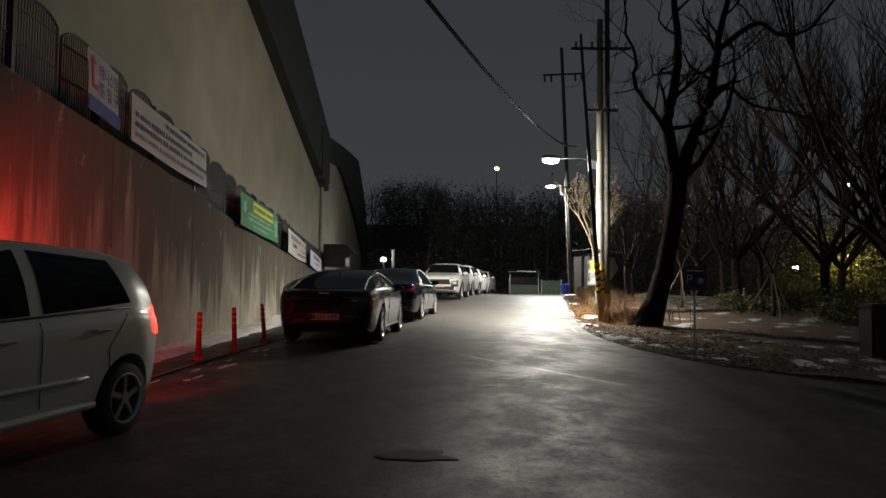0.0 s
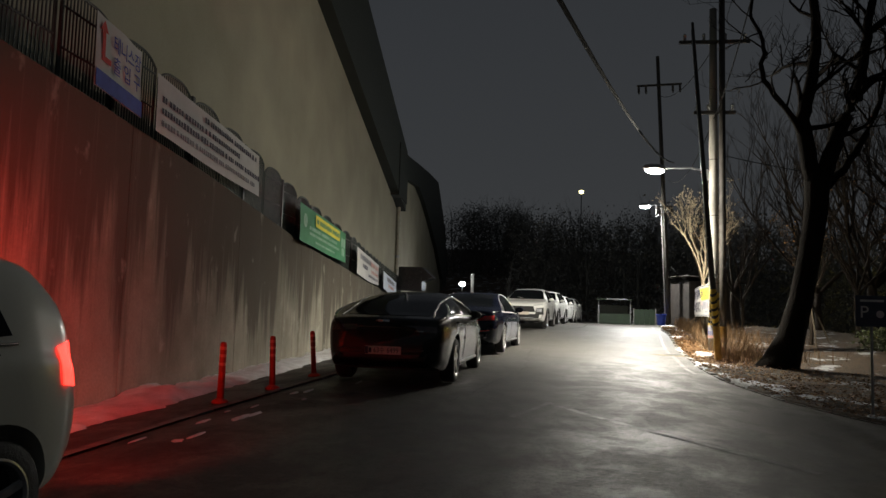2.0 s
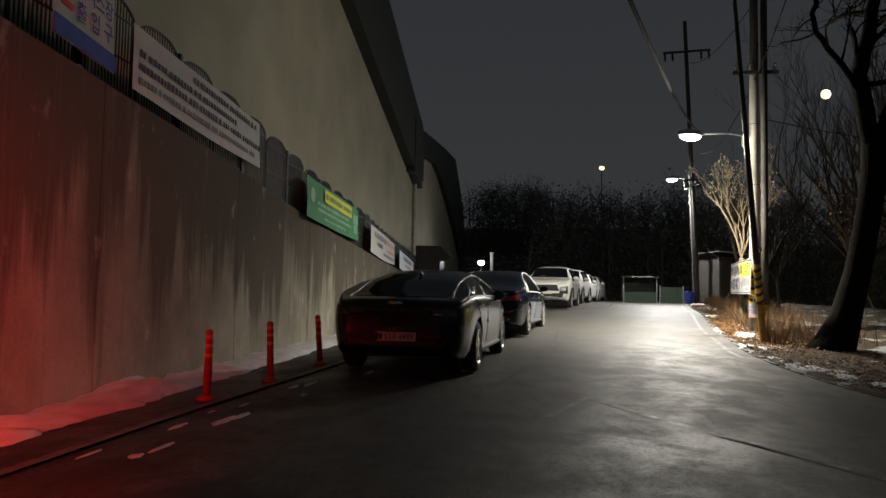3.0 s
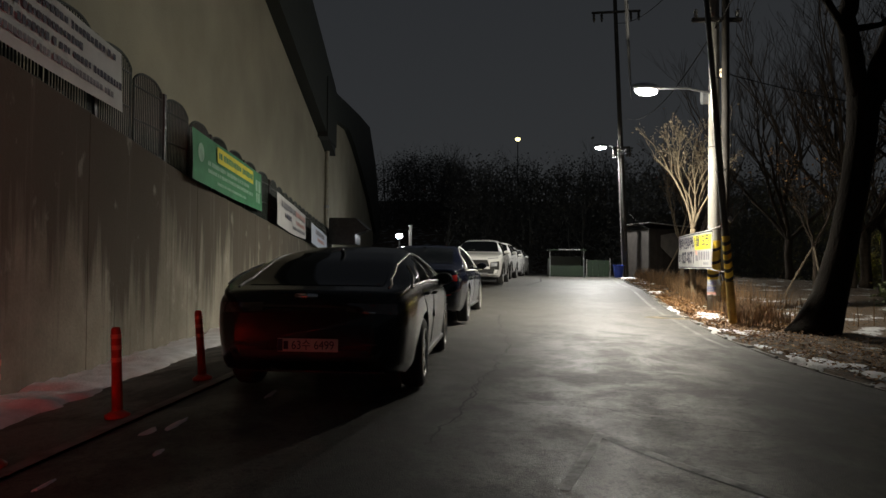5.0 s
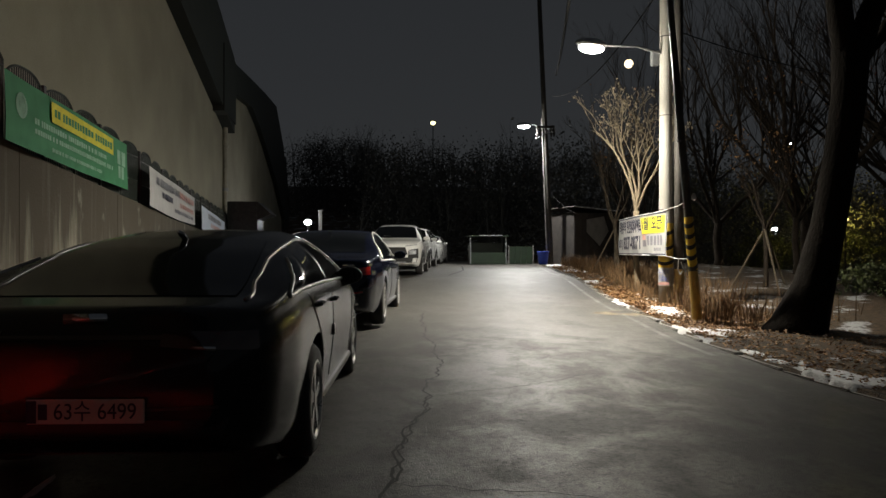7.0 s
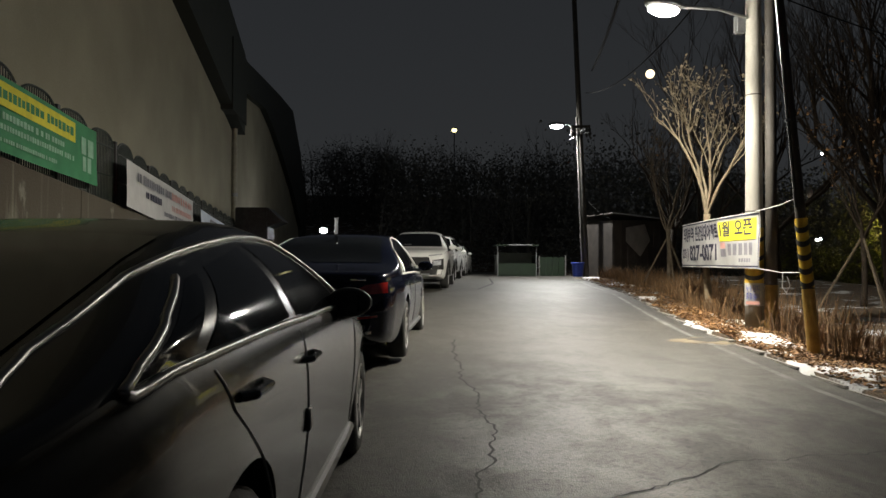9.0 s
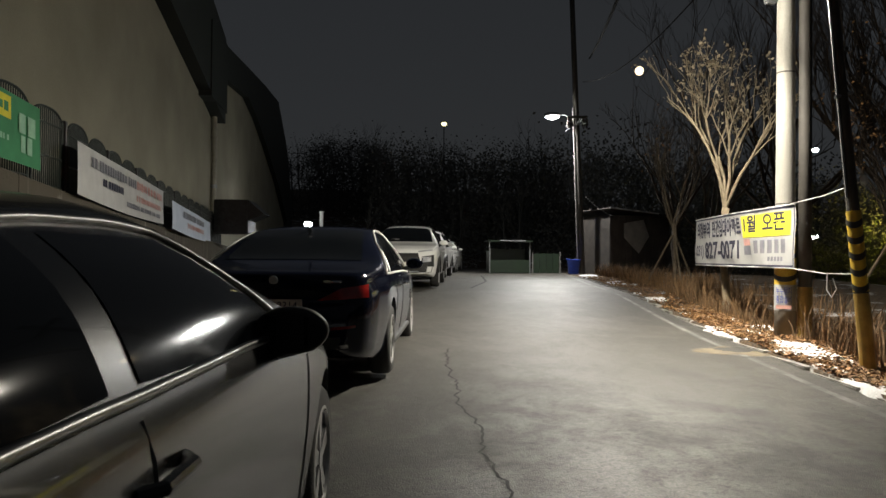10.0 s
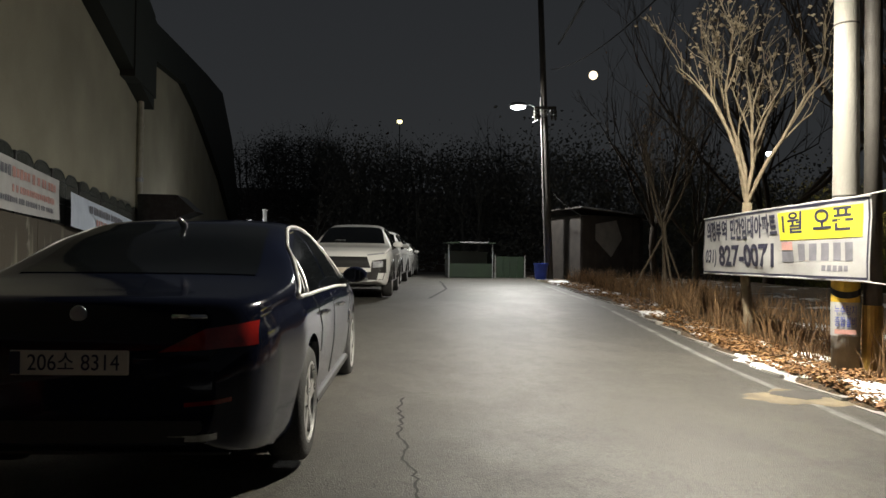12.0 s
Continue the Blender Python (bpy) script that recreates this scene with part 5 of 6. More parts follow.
sedan_grey()
notchback_sedan(CARNAVY, Matrix.Translation((-1.42, 21.25, gz(-0.6, 21.2) - 0.005)) @ Matrix.Rotation(radians(-5.3), 4, "Z"), "dark navy sedan parked with its rear to the walker", "206소 8314")
suv_white(Matrix.Translation((-0.2, 31.75, gz(-0.4, 31.7))) @ Matrix.Rotation(radians(180 - 7), 4, "Z"), "white compact crossover with black cladding facing the walker")
suv_white(Matrix.Translation((0.42, 37.0, gz(0.4, 37))) @ Matrix.Rotation(radians(180 - 9), 4, "Z"), "white crossover parked behind another white car")
notchback_sedan(CARWHITE, Matrix.Translation((1.0, 42.3, gz(1.0, 42.3))) @ Matrix.Rotation(radians(180 - 9), 4, "Z"), "white sedan parked nose out in the row")
notchback_sedan(CARWHITE, Matrix.Translation((1.75, 47.6, gz(1.75, 47.6))) @ Matrix.Rotation(radians(180 - 9), 4, "Z"), "white sedan parked last in the row")
hatch_white()
for at, aim, power, wide in (((-2.5, 5.94, 0.88), (-2.95, 7.6, 0.0), 65, 66), ((-3.75, 5.73, 0.88), (-5.15, 7.5, 1.0), 780, 94)):
    lamp("tail_lamp_bulb", "SPOT", power, (1.0, 0.03, 0.015), look(at, aim), 0.06, wide, 1.0)

# ---------------------------------------------------------------- delineator posts


def delineators():
    first = None
    for x, y, lean in ((-3.62, 10.5, (1.0, 0)), (-3.48, 11.85, (-2.0, 1)), (-3.44, 13.6, (-4.5, 1))):
        m = Matrix.Translation((x, y, gz(x, y) + 0.015)) @ Matrix.Rotation(radians(lean[0]), 4, "Y")
        if first is None:
            first = thing("delineator_post", m, "orange plastic delineator post on the kerb strip", "traffic post", "orange posts along the wall")
            part("base", lathe([(0.1, 0), (0.1, 0.025), (0.06, 0.05), (0.045, 0.06)], 18), ORANGE, first, smooth=True)
            part("shaft", lathe([(0.042, 0.05), (0.04, 0.45), (0.038, 0.71), (0.03, 0.73), (0.01, 0.735)], 16), ORANGE, first, smooth=True)
            for z in (0.45, 0.55, 0.64):
                part("reflective_band", lathe([(0.0425, z), (0.0425, z + 0.035), (0.041, z + 0.036)], 16), REFLECT, first, "pale reflective band")
        else:
            copy_thing(first, m)


delineators()

# ---------------------------------------------------------------- poles, lamps and wires


def lamp_head(parent, at, toward, material, name="lamp_head"):
    """A flat street lantern with a glass bowl; toward: heading of its long axis in the plan."""
    m = Matrix.Translation(at) @ Matrix.Rotation(toward, 4, "Z")
    head = part(name, ball(0.34, (0, 0, 0.06), (1.0, 0.45, 0.3), 20, 10), STEEL, parent, "grey lantern", smooth=True)
    head.matrix_local = m
    part("glass", ball(0.27, (0, 0, -0.02), (1.0, 0.5, 0.36), 18, 10), material, head, "bright glowing glass bowl", smooth=True)
    return head


def striped_band(parent, r0, r1, z0, z1, n=5):
    """Yellow band with slanting black stripes round a pole."""
    part("warning_band", lathe([(r0, z0), (r1, z1), (r1 - 0.003, z1)], 24), YELLOW, parent, "yellow warning band")
    for k in range(n):
        verts, faces = [], []
        zc = z0 + (z1 - z0) * (k + 0.5) / n
        for i in range(25):
            a = 2 * math.pi * i / 24
            z = zc + 0.07 * math.sin(a + 0.6)
            r = max(r0, r1) + 0.004
            for dz in (-0.035, 0.035):
                verts.append((r * math.cos(a), r * math.sin(a), max(z0, min(z1, z + dz))))
        for i in range(24):
            faces.append((2 * i, 2 * i + 2, 2 * i + 3, 2 * i + 1))
        data_mesh("stripe", verts, faces, BLACK, parent, "black slanting stripe")


P1 = Vector((4.87, 22.42, 0))
P1.z = ground_height(P1.x, P1.y) - 0.05
p1 = thing("utility_pole", Matrix.Translation(P1), "pale concrete utility pole with warning band and street lamp", "utility pole")
part("shaft", lathe([(0.14, -0.1), (0.137, 0.6), (0.124, 3.2), (0.112, 6.0), (0.095, 9.6), (0.07, 9.62)], 28), POLECON, p1, smooth=True)
for z in (1.9, 3.75, 5.3):
    part("joint_ring", lathe([(0.139 - 0.0045 * z, z), (0.142 - 0.0045 * z, z + 0.01), (0.139 - 0.0045 * z, z + 0.02)], 28), POLEDARK, p1)
striped_band(p1, 0.142, 0.14, 0.78, 1.65, 3)
notice = part("notice", lathe([(0.143, 0.42), (0.143, 0.78), (0.14, 0.78)], 24), BANNERWHITE, p1, "white paper notice wrapped round the pole")
for k, words in enumerate(("누수탐지", "종합설비")):
    t = text_mesh(words, 0.085, INKBLUE, p1, Matrix.Translation((-0.09, -0.118, 0.69 - 0.12 * k)) @ Matrix.Rotation(radians(-38), 4, "Z") @ Matrix.Rotation(math.pi / 2, 4, "X"), "notice_lettering", 0.2)
bm = bmesh.new()
box(0.2, 0.05, 0.002, bevel=0, bm=bm)
part("notice_foot", bm, INKPALERED, p1, "faded red line of print").matrix_local = Matrix.Translation((-0.09, -0.118, 0.47)) @ Matrix.Rotation(radians(-38), 4, "Z") @ Matrix.Rotation(math.pi / 2, 4, "X")
d1 = Vector(LAMP1) - P1
part("lamp_arm", tube([(0, 0, d1.z + 0.12), (d1.x * 0.4, d1.y * 0.4, d1.z + 0.2), (d1.x * 0.85, d1.y * 0.85, d1.z + 0.14)], 0.025, 8), STEEL, p1)
lamp_head(p1, d1 + Vector((0.0, 0, 0.08)), math.atan2(d1.y, d1.x), GLOWWHITE)
part("lamp_box", box(0.16, 0.12, 0.3, (-0.2, 0.05, 4.9), 0.02), STEEL, p1)
for z, w in ((8.6, 1.9), (6.6, 1.1)):
    arm = part("crossarm", box(w, 0.09, 0.09, (0, -0.16, z), 0.01), POLEDARK, p1)
    for x in (-0.42, -0.15, 0.15, 0.42):
        part("insulator", lathe([(0.02, 0), (0.05, 0.05), (0.035, 0.1), (0.05, 0.14), (0.02, 0.2)], 12), BANNERWHITE, arm).matrix_local = Matrix.Translation((x * w, -0.16, z + 0.045))

# thin leaning pole in front
P2 = Vector((4.42, 20.0, 0))
P2.z = ground_height(P2.x, P2.y) - 0.05
p2 = thing("stay_pole", Matrix.Translation(P2) @ Matrix.Rotation(radians(-3.2), 4, "Y") @ Matrix.Rotation(radians(-4.0), 4, "X"), "slim dark leaning pole with yellow and black warning band", "pole")
part("shaft", lathe([(0.075, -0.1), (0.073, 0.3), (0.064, 2.0), (0.05, 5.0), (0.035, 8.6), (0.02, 8.62)], 20), POLEDARK, p2, smooth=True)
part("sleeve", lathe([(0.08, 0.0), (0.076, 0.86), (0.074, 0.862)], 20), SLEEVE, p2, "dull yellow steel foot")
striped_band(p2, 0.077, 0.074, 0.88, 1.75, 5)
part("conduit", tube([(-0.07, -0.02, 1.9), (-0.056, -0.02, 5.0), (-0.045, -0.02, 8.4)], 0.012, 6), STEEL, p2, "bright thin conduit")
part("clamp", tube([(-0.1, -0.03, 3.0), (0.1, -0.03, 3.05)], 0.02, 6), STEEL, p2)

# dark pole beside the concrete one
P4 = Vector((5.07, 22.27, 0))
P4.z = ground_height(P4.x, P4.y) - 0.05
p4 = thing("old_pole", Matrix.Translation(P4), "dark weathered pole with a yellow steel foot beside the concrete pole", "utility pole")
part("shaft", lathe([(0.09, -0.1), (0.085, 3.0), (0.08, 11.4), (0.04, 11.42)], 18), POLEDARK, p4, smooth=True)

part("sleeve", lathe([(0.1, -0.05), (0.098, 0.74), (0.09, 0.742)], 18), SLEEVE, p4, "dull yellow steel foot")

# far pole with crossarm and second lamp
P3 = Vector((6.82, 40.4, 0))
P3.z = ground_height(P3.x, P3.y) - 0.05
P3M = Matrix.Translation(P3) @ Matrix.Rotation(radians(-2.5), 4, "Y")
p3 = thing("utility_pole", P3M, "tall slim utility pole with crossarm and bright lamp", "utility pole")
part("shaft", lathe([(0.13, -0.1), (0.12, 3), (0.11, 7.5), (0.09, 14.3), (0.04, 14.32)], 20), POLEDARK, p3, smooth=True)
part("cable_sleeve", tube([(-0.17, -0.05, 0.3), (-0.14, -0.05, 6.6)], 0.03, 8), PALEBOARD, p3)
d2 = P3M.inverted() @ Vector(LAMP2)
part("lamp_arm", tube([(0, 0, d2.z - 0.2), (d2.x * 0.5, d2.y * 0.5, d2.z + 0.06), (d2.x * 0.85, 0, d2.z + 0.06)], 0.025, 8), STEEL, p3)
lamp_head(p3, d2 + Vector((0, 0, 0.02)), math.pi, GLOWCOOL)
for z, w in ((12.7, 2.3), (6.2, 0.8)):
    arm = part("crossarm", box(w, 0.1, 0.1, (0, -0.14, z), 0.01), POLEDARK, p3)
    for x in (-0.46, -0.3, 0.3, 0.46):
        part("insulator", lathe([(0.03, 0), (0.07, -0.08), (0.05, -0.16), (0.07, -0.24), (0.03, -0.4)], 12), POLEDARK, arm).matrix_local = Matrix.Translation((x * w, -0.14, z - 0.05))
rnd = random.Random(41)
for k in range(7):
    a = rnd.uniform(0, 6.28)
    part("wire_tail", tube([(0.1 * math.cos(a), 0.1 * math.sin(a), 5.9), (0.5 * math.cos(a), 0.5 * math.sin(a), 5.9 + rnd.uniform(-0.3, 0.4))], 0.015, 5), STEEL, p3)


def wire(a, b, sag, r=0.012, material=None, label="dark overhead cable strung between poles", n=24):
    a, b = Vector(a), Vector(b)
    pts = []
    for k in range(n + 1):
        t = k / n
        p = a.lerp(b, t)
        p.z -= 4 * sag * t * (1 - t)
        pts.append(p)
    ob = finish(tube(pts, r, 5), "overhead_cable", material or CABLE, smooth=True)
    return tagged(ob, label, "cable")


wire((-7.9, -25, 6.0), (P3.x + 0.2, P3.y - 0.15, 9.2), 2.6, 0.036, label="thick twisted overhead cable running to the far pole", n=48)
wire((P1.x, P1.y, 8.7), (P3.x - 0.6, P3.y, 12.9), 0.6, 0.014)
wire((P1.x, P1.y, 6.65), (P3.x, P3.y, 8.3), 0.7, 0.016)
wire((P1.x, P1.y, 6.65), (P2.x - 0.4, P2.y - 6, 8.6), 0.4, 0.014)
wire((P1.x + 0.1, P1.y, 5.7), (P1.x + 14, P1.y + 6, 6.3), 0.6, 0.012)
wire((P3.x, P3.y, 3.9), (7.6, 38.9, 2.9), 0.1, 0.012)

# ---------------------------------------------------------------- roadside banner


def roadside_banner():
    a, b = Vector((5.05, 25.95, 0)), Vector((4.54, 21.72, 0))
    ex = (b - a)
    w = ex.length
    ex.normalize()
    m = Matrix.Identity(4)
    m.col[0][:3] = ex
    m.col[1][:3] = (0, 0, 1)
    m.col[2][:3] = ex.cross(Vector((0, 0, 1)))
    m.translation = ((a + b) / 2) + Vector((0, 0, 1.66))
    root = thing("roadside_banner", m, "white advertising banner with navy writing tied between tree and pole", "banner")
    h = 0.84
    nu, nv = 48, 10
    bow = lambda u, v: 0.05 * math.sin(math.pi * u) * (0.5 + v) + 0.008 * math.sin(26 * u + 5 * v) + 0.02 * noise.noise((u * 4, v * 2, 3))
    verts, faces = [], []
    for i in range(nu + 1):
        for j in range(nv + 1):
            u, v = i / nu, j / nv
            verts.append(((u - 0.5) * w, (v - 0.5) * h, bow(u, v) - 0.06))
    for i in range(nu):
        for j in range(nv):
            p = i * (nv + 1) + j
            faces.append((p, p + nv + 1, p + nv + 2, p + 1))
    data_mesh("cloth", verts, faces, BANNERWHITE, root, smooth=True)
    def bent(ob):
        # lays flat print on the bowed cloth
        me = ob.data
        mm = ob.matrix_basis.copy()
        for v in me.vertices:
            p = mm @ v.co
            p.z = bow(p.x / w + 0.5, p.y / h + 0.5) - 0.06 + 0.006 + (p.z - mm.translation.z)
            v.co = p
        ob.matrix_basis = Matrix.Identity(4)
        return ob
    def strip_rect(x0, x1, y0, y1, z, name, material, label=""):
        v, f = patch([(x0, y0), (x1, y0), (x1, y1), (x0, y1)], lambda p, q: (p, q, bow(p / w + 0.5, q / h + 0.5) - 0.06 + z), 16, 4)
        return data_mesh(name, v, f, material, root, label)
    for y0, y1 in ((h / 2 - 0.035, h / 2 - 0.01), (-h / 2 + 0.01, -h / 2 + 0.035)):
        strip_rect(-w / 2 + 0.03, w / 2 - 0.03, y0, y1, 0.004, "border", INKDARK, "dark border line")
    for x0 in (-w / 2 + 0.02, w / 2 - 0.045):
        strip_rect(x0, x0 + 0.025, -h / 2 + 0.02, h / 2 - 0.02, 0.004, "border", INKDARK, "dark border line")
    strip_rect(0.42, w / 2 - 0.12, 0.02, h / 2 - 0.07, 0.004, "yellow_panel", INKYELLOW, "bright yellow panel")
    T = Matrix.Translation
    bent(text_mesh("의정부역", 0.23, INKDARK, root, T((-1.58, 0.19, 0)), width=0.82, bold=0.04))
    bent(text_mesh("민간임대아파트", 0.23, INKDARK, root, T((-0.35, 0.19, 0)), width=1.42, bold=0.04))
    bent(text_mesh("1월", 0.2, INKDARK, root, T((0.72, 0.2, 0.004)), width=0.42, bold=0.025))
    bent(text_mesh("오픈", 0.21, INKDARK, root, T((1.5, 0.2, 0.004)), width=0.72, bold=0.025))
    bent(text_mesh("031)", 0.2, INKDARK, root, T((-1.8, -0.17, 0)), width=0.4, bold=0.03))
    bent(text_mesh("827-0071", 0.29, INKDARK, root, T((-0.62, -0.17, 0)), width=1.75, bold=0.04))
    strip_rect(0.45, 0.72, -0.1, 0.0, 0.004, "mark", INKPALERED, "plain red block of a mark")
    strip_rect(0.45, 0.72, -0.24, -0.11, 0.004, "mark", INKGREY, "plain grey block of a mark")
    for k in range(5):
        strip_rect(0.84 + 0.22 * k, 0.98 + 0.22 * k, -0.22, -0.03, 0.004, "mark", INKGREY)
    for k in range(5):
        strip_rect(1.3 + 0.1 * k, 1.37 + 0.1 * k, -0.33, -0.27, 0.004, "writing", INKGREY)
    for y in (h / 2, -h / 2):
        part("hem", tube([(-w / 2, y, -0.06), (0, y, bow(0.5, y / h + 0.5) - 0.06), (w / 2, y, -0.06)], 0.012, 6), BANNERWHITE, root)
    # tie ropes to the leaning pole and the tree
    inv = m.inverted()
    for za, zb in ((1.66 + h / 2, 2.2), (1.66 - h / 2, 1.2)):
        p = inv @ Vector((4.54, 21.72, za))
        q = inv @ Vector((4.42 - 0.05, 20.0, zb))
        part("rope", tube([p, (p + q) / 2 + Vector((0, -0.03, 0)), q], 0.008, 5), BANNERWHITE, root, "white tie rope")
    part("knot", ball(0.04, inv @ Vector((4.36, 20.0, 2.2)), (1, 1.6, 1)), BANNERWHITE, root)
    part("rope_tail", tube([inv @ Vector(p) for p in ((4.4, 20.7, 1.2), (4.38, 20.68, 1.0), (4.4, 20.62, 0.92), (4.42, 20.56, 1.02), (4.4, 20.6, 1.14))], 0.007, 5), BANNERWHITE, root)


roadside_banner()

# ---------------------------------------------------------------- trees


def grow(verts, faces, p, d, length, r, level, rnd, sides, spread=0.7, lift=0.25, kids=(3, 4), tips=None, wiggle=0.22, shrink=0.62):
    """Adds one tapered, crooked limb and its branches to vertex and face lists."""
    steps = 5 if level > 0 else 3
    pts, d = [p.copy()], d.normalized()
    for i in range(steps):
        d = (d + Vector((rnd.uniform(-wiggle, wiggle), rnd.uniform(-wiggle, wiggle), rnd.uniform(-wiggle, wiggle) * 0.6 + 0.03 * lift))).normalized()
        pts.append(pts[-1] + d * (length / steps))
    base = len(verts)
    n = sides if level > 1 else 4 if level == 1 else 3
    for i, q in enumerate(pts):
        t = (pts[min(i + 1, steps)] - pts[max(i - 1, 0)]).normalized()
        a = t.cross(Vector((0.3, 0.2, 1)) if abs(t.z) < 0.9 else Vector((1, 0, 0))).normalized()
        b = t.cross(a)
        rr = max(0.0045, r * (1 - 0.5 * i / steps))
        for k in range(n):
            verts.append(q + rr * (math.cos(2 * math.pi * k / n) * a + math.sin(2 * math.pi * k / n) * b))
    for i in range(steps):
        for k in range(n):
            u, w = base + i * n + k, base + i * n + (k + 1) % n
            faces.append((u, w, w + n, u + n))
    if level <= 0:
        if tips is not None:
            tips.append(pts[-1])
            tips.append(pts[-2])
        return
    for c in range(rnd.randint(*kids)):
        i = rnd.randint(2, steps)
        axis = Vector((rnd.gauss(0, 1), rnd.gauss(0, 1), rnd.gauss(0, 0.5)))
        nd = (d + spread * axis.normalized() + Vector((0, 0, lift))).normalized()
        grow(verts, faces, pts[i], nd, length * shrink * rnd.uniform(0.75, 1.15), r * (1 - 0.5 * i / steps) * 0.62, level - 1, rnd, sides, spread, lift, kids, tips, wiggle, shrink)


def leaf_cloud(tips, count, size, rnd, scatter=0.12):
    """Small folded leaves round the given points."""
    verts, faces = [], []
    for _ in range(count):
        c = tips[rnd.randrange(len(tips))] + Vector((rnd.gauss(0, scatter), rnd.gauss(0, scatter), rnd.gauss(0, scatter)))
        u = Vector((rnd.gauss(0, 1), rnd.gauss(0, 1), rnd.gauss(0, 1))).normalized()
        v = u.cross(Vector((rnd.gauss(0, 1), rnd.gauss(0, 1), rnd.gauss(0, 1)))).normalized()
        w = u.cross(v)
        s = size * rnd.uniform(0.6, 1.3)
        b = len(verts)
        verts += [c, c + u * s * 0.5 + v * s * 0.35 + w * s * 0.12, c + u * s, c + u * s * 0.5 - v * s * 0.35 + w * s * 0.12]
        faces += [(b, b + 1, b + 2), (b, b + 2, b + 3)]
    return verts, faces


def big_tree():
    rnd = random.Random(7)
    g = Vector((5.3, 18.8, 0))
    g.z = ground_height(g.x, g.y) - 0.08
    root = thing("tree", Matrix.Translation(g), "large bare tree with dark leaning trunk on the verge", "tree")
    pts = [Vector(p) for p in ((0.05, 0, -0.1), (0.12, 0, 0.12), (0.34, 0.0, 0.7), (0.58, 0.02, 1.6), (0.78, 0.04, 2.6), (0.92, 0.05, 3.5), (0.96, 0.05, 4.35))]
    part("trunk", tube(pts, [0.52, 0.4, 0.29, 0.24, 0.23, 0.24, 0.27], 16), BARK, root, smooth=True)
    limbs = (
        (0.19, 0.06, ((0.9, 0.02, 4.1), (0.68, 0.05, 5.4), (0.84, 0.1, 6.3), (1.0, 0.1, 7.4), (0.93, 0.15, 8.9), (0.8, 0.25, 10.3))),
        (0.19, 0.06, ((1.02, 0.02, 4.1), (1.36, -0.05, 5.2), (1.78, -0.1, 6.2), (1.92, -0.1, 7.0), (2.1, -0.12, 8.1), (2.55, -0.1, 9.8))),
        (0.11, 0.04, ((1.0, 0.12, 3.9), (1.7, 0.25, 4.7), (2.3, 0.35, 5.8), (2.7, 0.5, 7.0))),
        (0.075, 0.035, ((0.7, 0.0, 5.15), (0.25, -0.1, 5.8), (-0.25, -0.15, 6.6), (-0.2, -0.1, 7.2), (-0.5, -0.2, 8.0))),
        (0.07, 0.03, ((1.8, -0.1, 6.1), (2.3, 0.0, 6.5), (2.9, 0.1, 6.1), (3.7, 0.1, 5.9))),
        (0.085, 0.03, ((2.0, -0.1, 7.5), (3.0, -0.2, 8.2), (3.6, -0.2, 7.9), (4.3, -0.3, 8.0), (5.1, -0.3, 8.9))),
        (0.06, 0.03, ((0.86, 0.1, 6.4), (1.3, 0.3, 6.9), (1.8, 0.2, 7.0))))
    for r0, r1, line in limbs:
        # smooth, slightly crooked line through the given bends
        pts = []
        for k in range(len(line) - 1):
            a, b, c, d = (Vector(line[max(0, min(len(line) - 1, q))]) for q in (k - 1, k, k + 1, k + 2))
            for m in range(5):
                t = m / 5
                p = 0.5 * (2 * b + (c - a) * t + (2 * a - 5 * b + 4 * c - d) * t * t + (3 * b - a - 3 * c + d) * t ** 3)
                pts.append(p + Vector((rnd.gauss(0, 0.018), rnd.gauss(0, 0.018), 0)))
        pts.append(Vector(line[-1]))
        n = len(pts)
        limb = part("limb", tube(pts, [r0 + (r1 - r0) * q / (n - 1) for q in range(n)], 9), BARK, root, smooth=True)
        verts, faces = [], []
        for q in range(5, n, 2):
            along = (pts[q] - pts[q - 1]).normalized()
            side = Vector((rnd.gauss(0, 1), rnd.gauss(0, 0.8), rnd.gauss(0.2, 0.4))).normalized()
            grow(verts, faces, pts[q], along * 0.5 + side, rnd.uniform(0.7, 1.5), (r0 + (r1 - r0) * q / n) * 0.42, 2, rnd, 6, 0.75, 0.25, (3, 4), None, 0.34, 0.62)
        grow(verts, faces, pts[-1], pts[-1] - pts[-2], 1.5, r1, 3, rnd, 6, 0.75, 0.2, (3, 4), None, 0.32, 0.62)
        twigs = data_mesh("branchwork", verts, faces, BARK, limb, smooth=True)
        twigs["kind"] = "stuff"


big_tree()


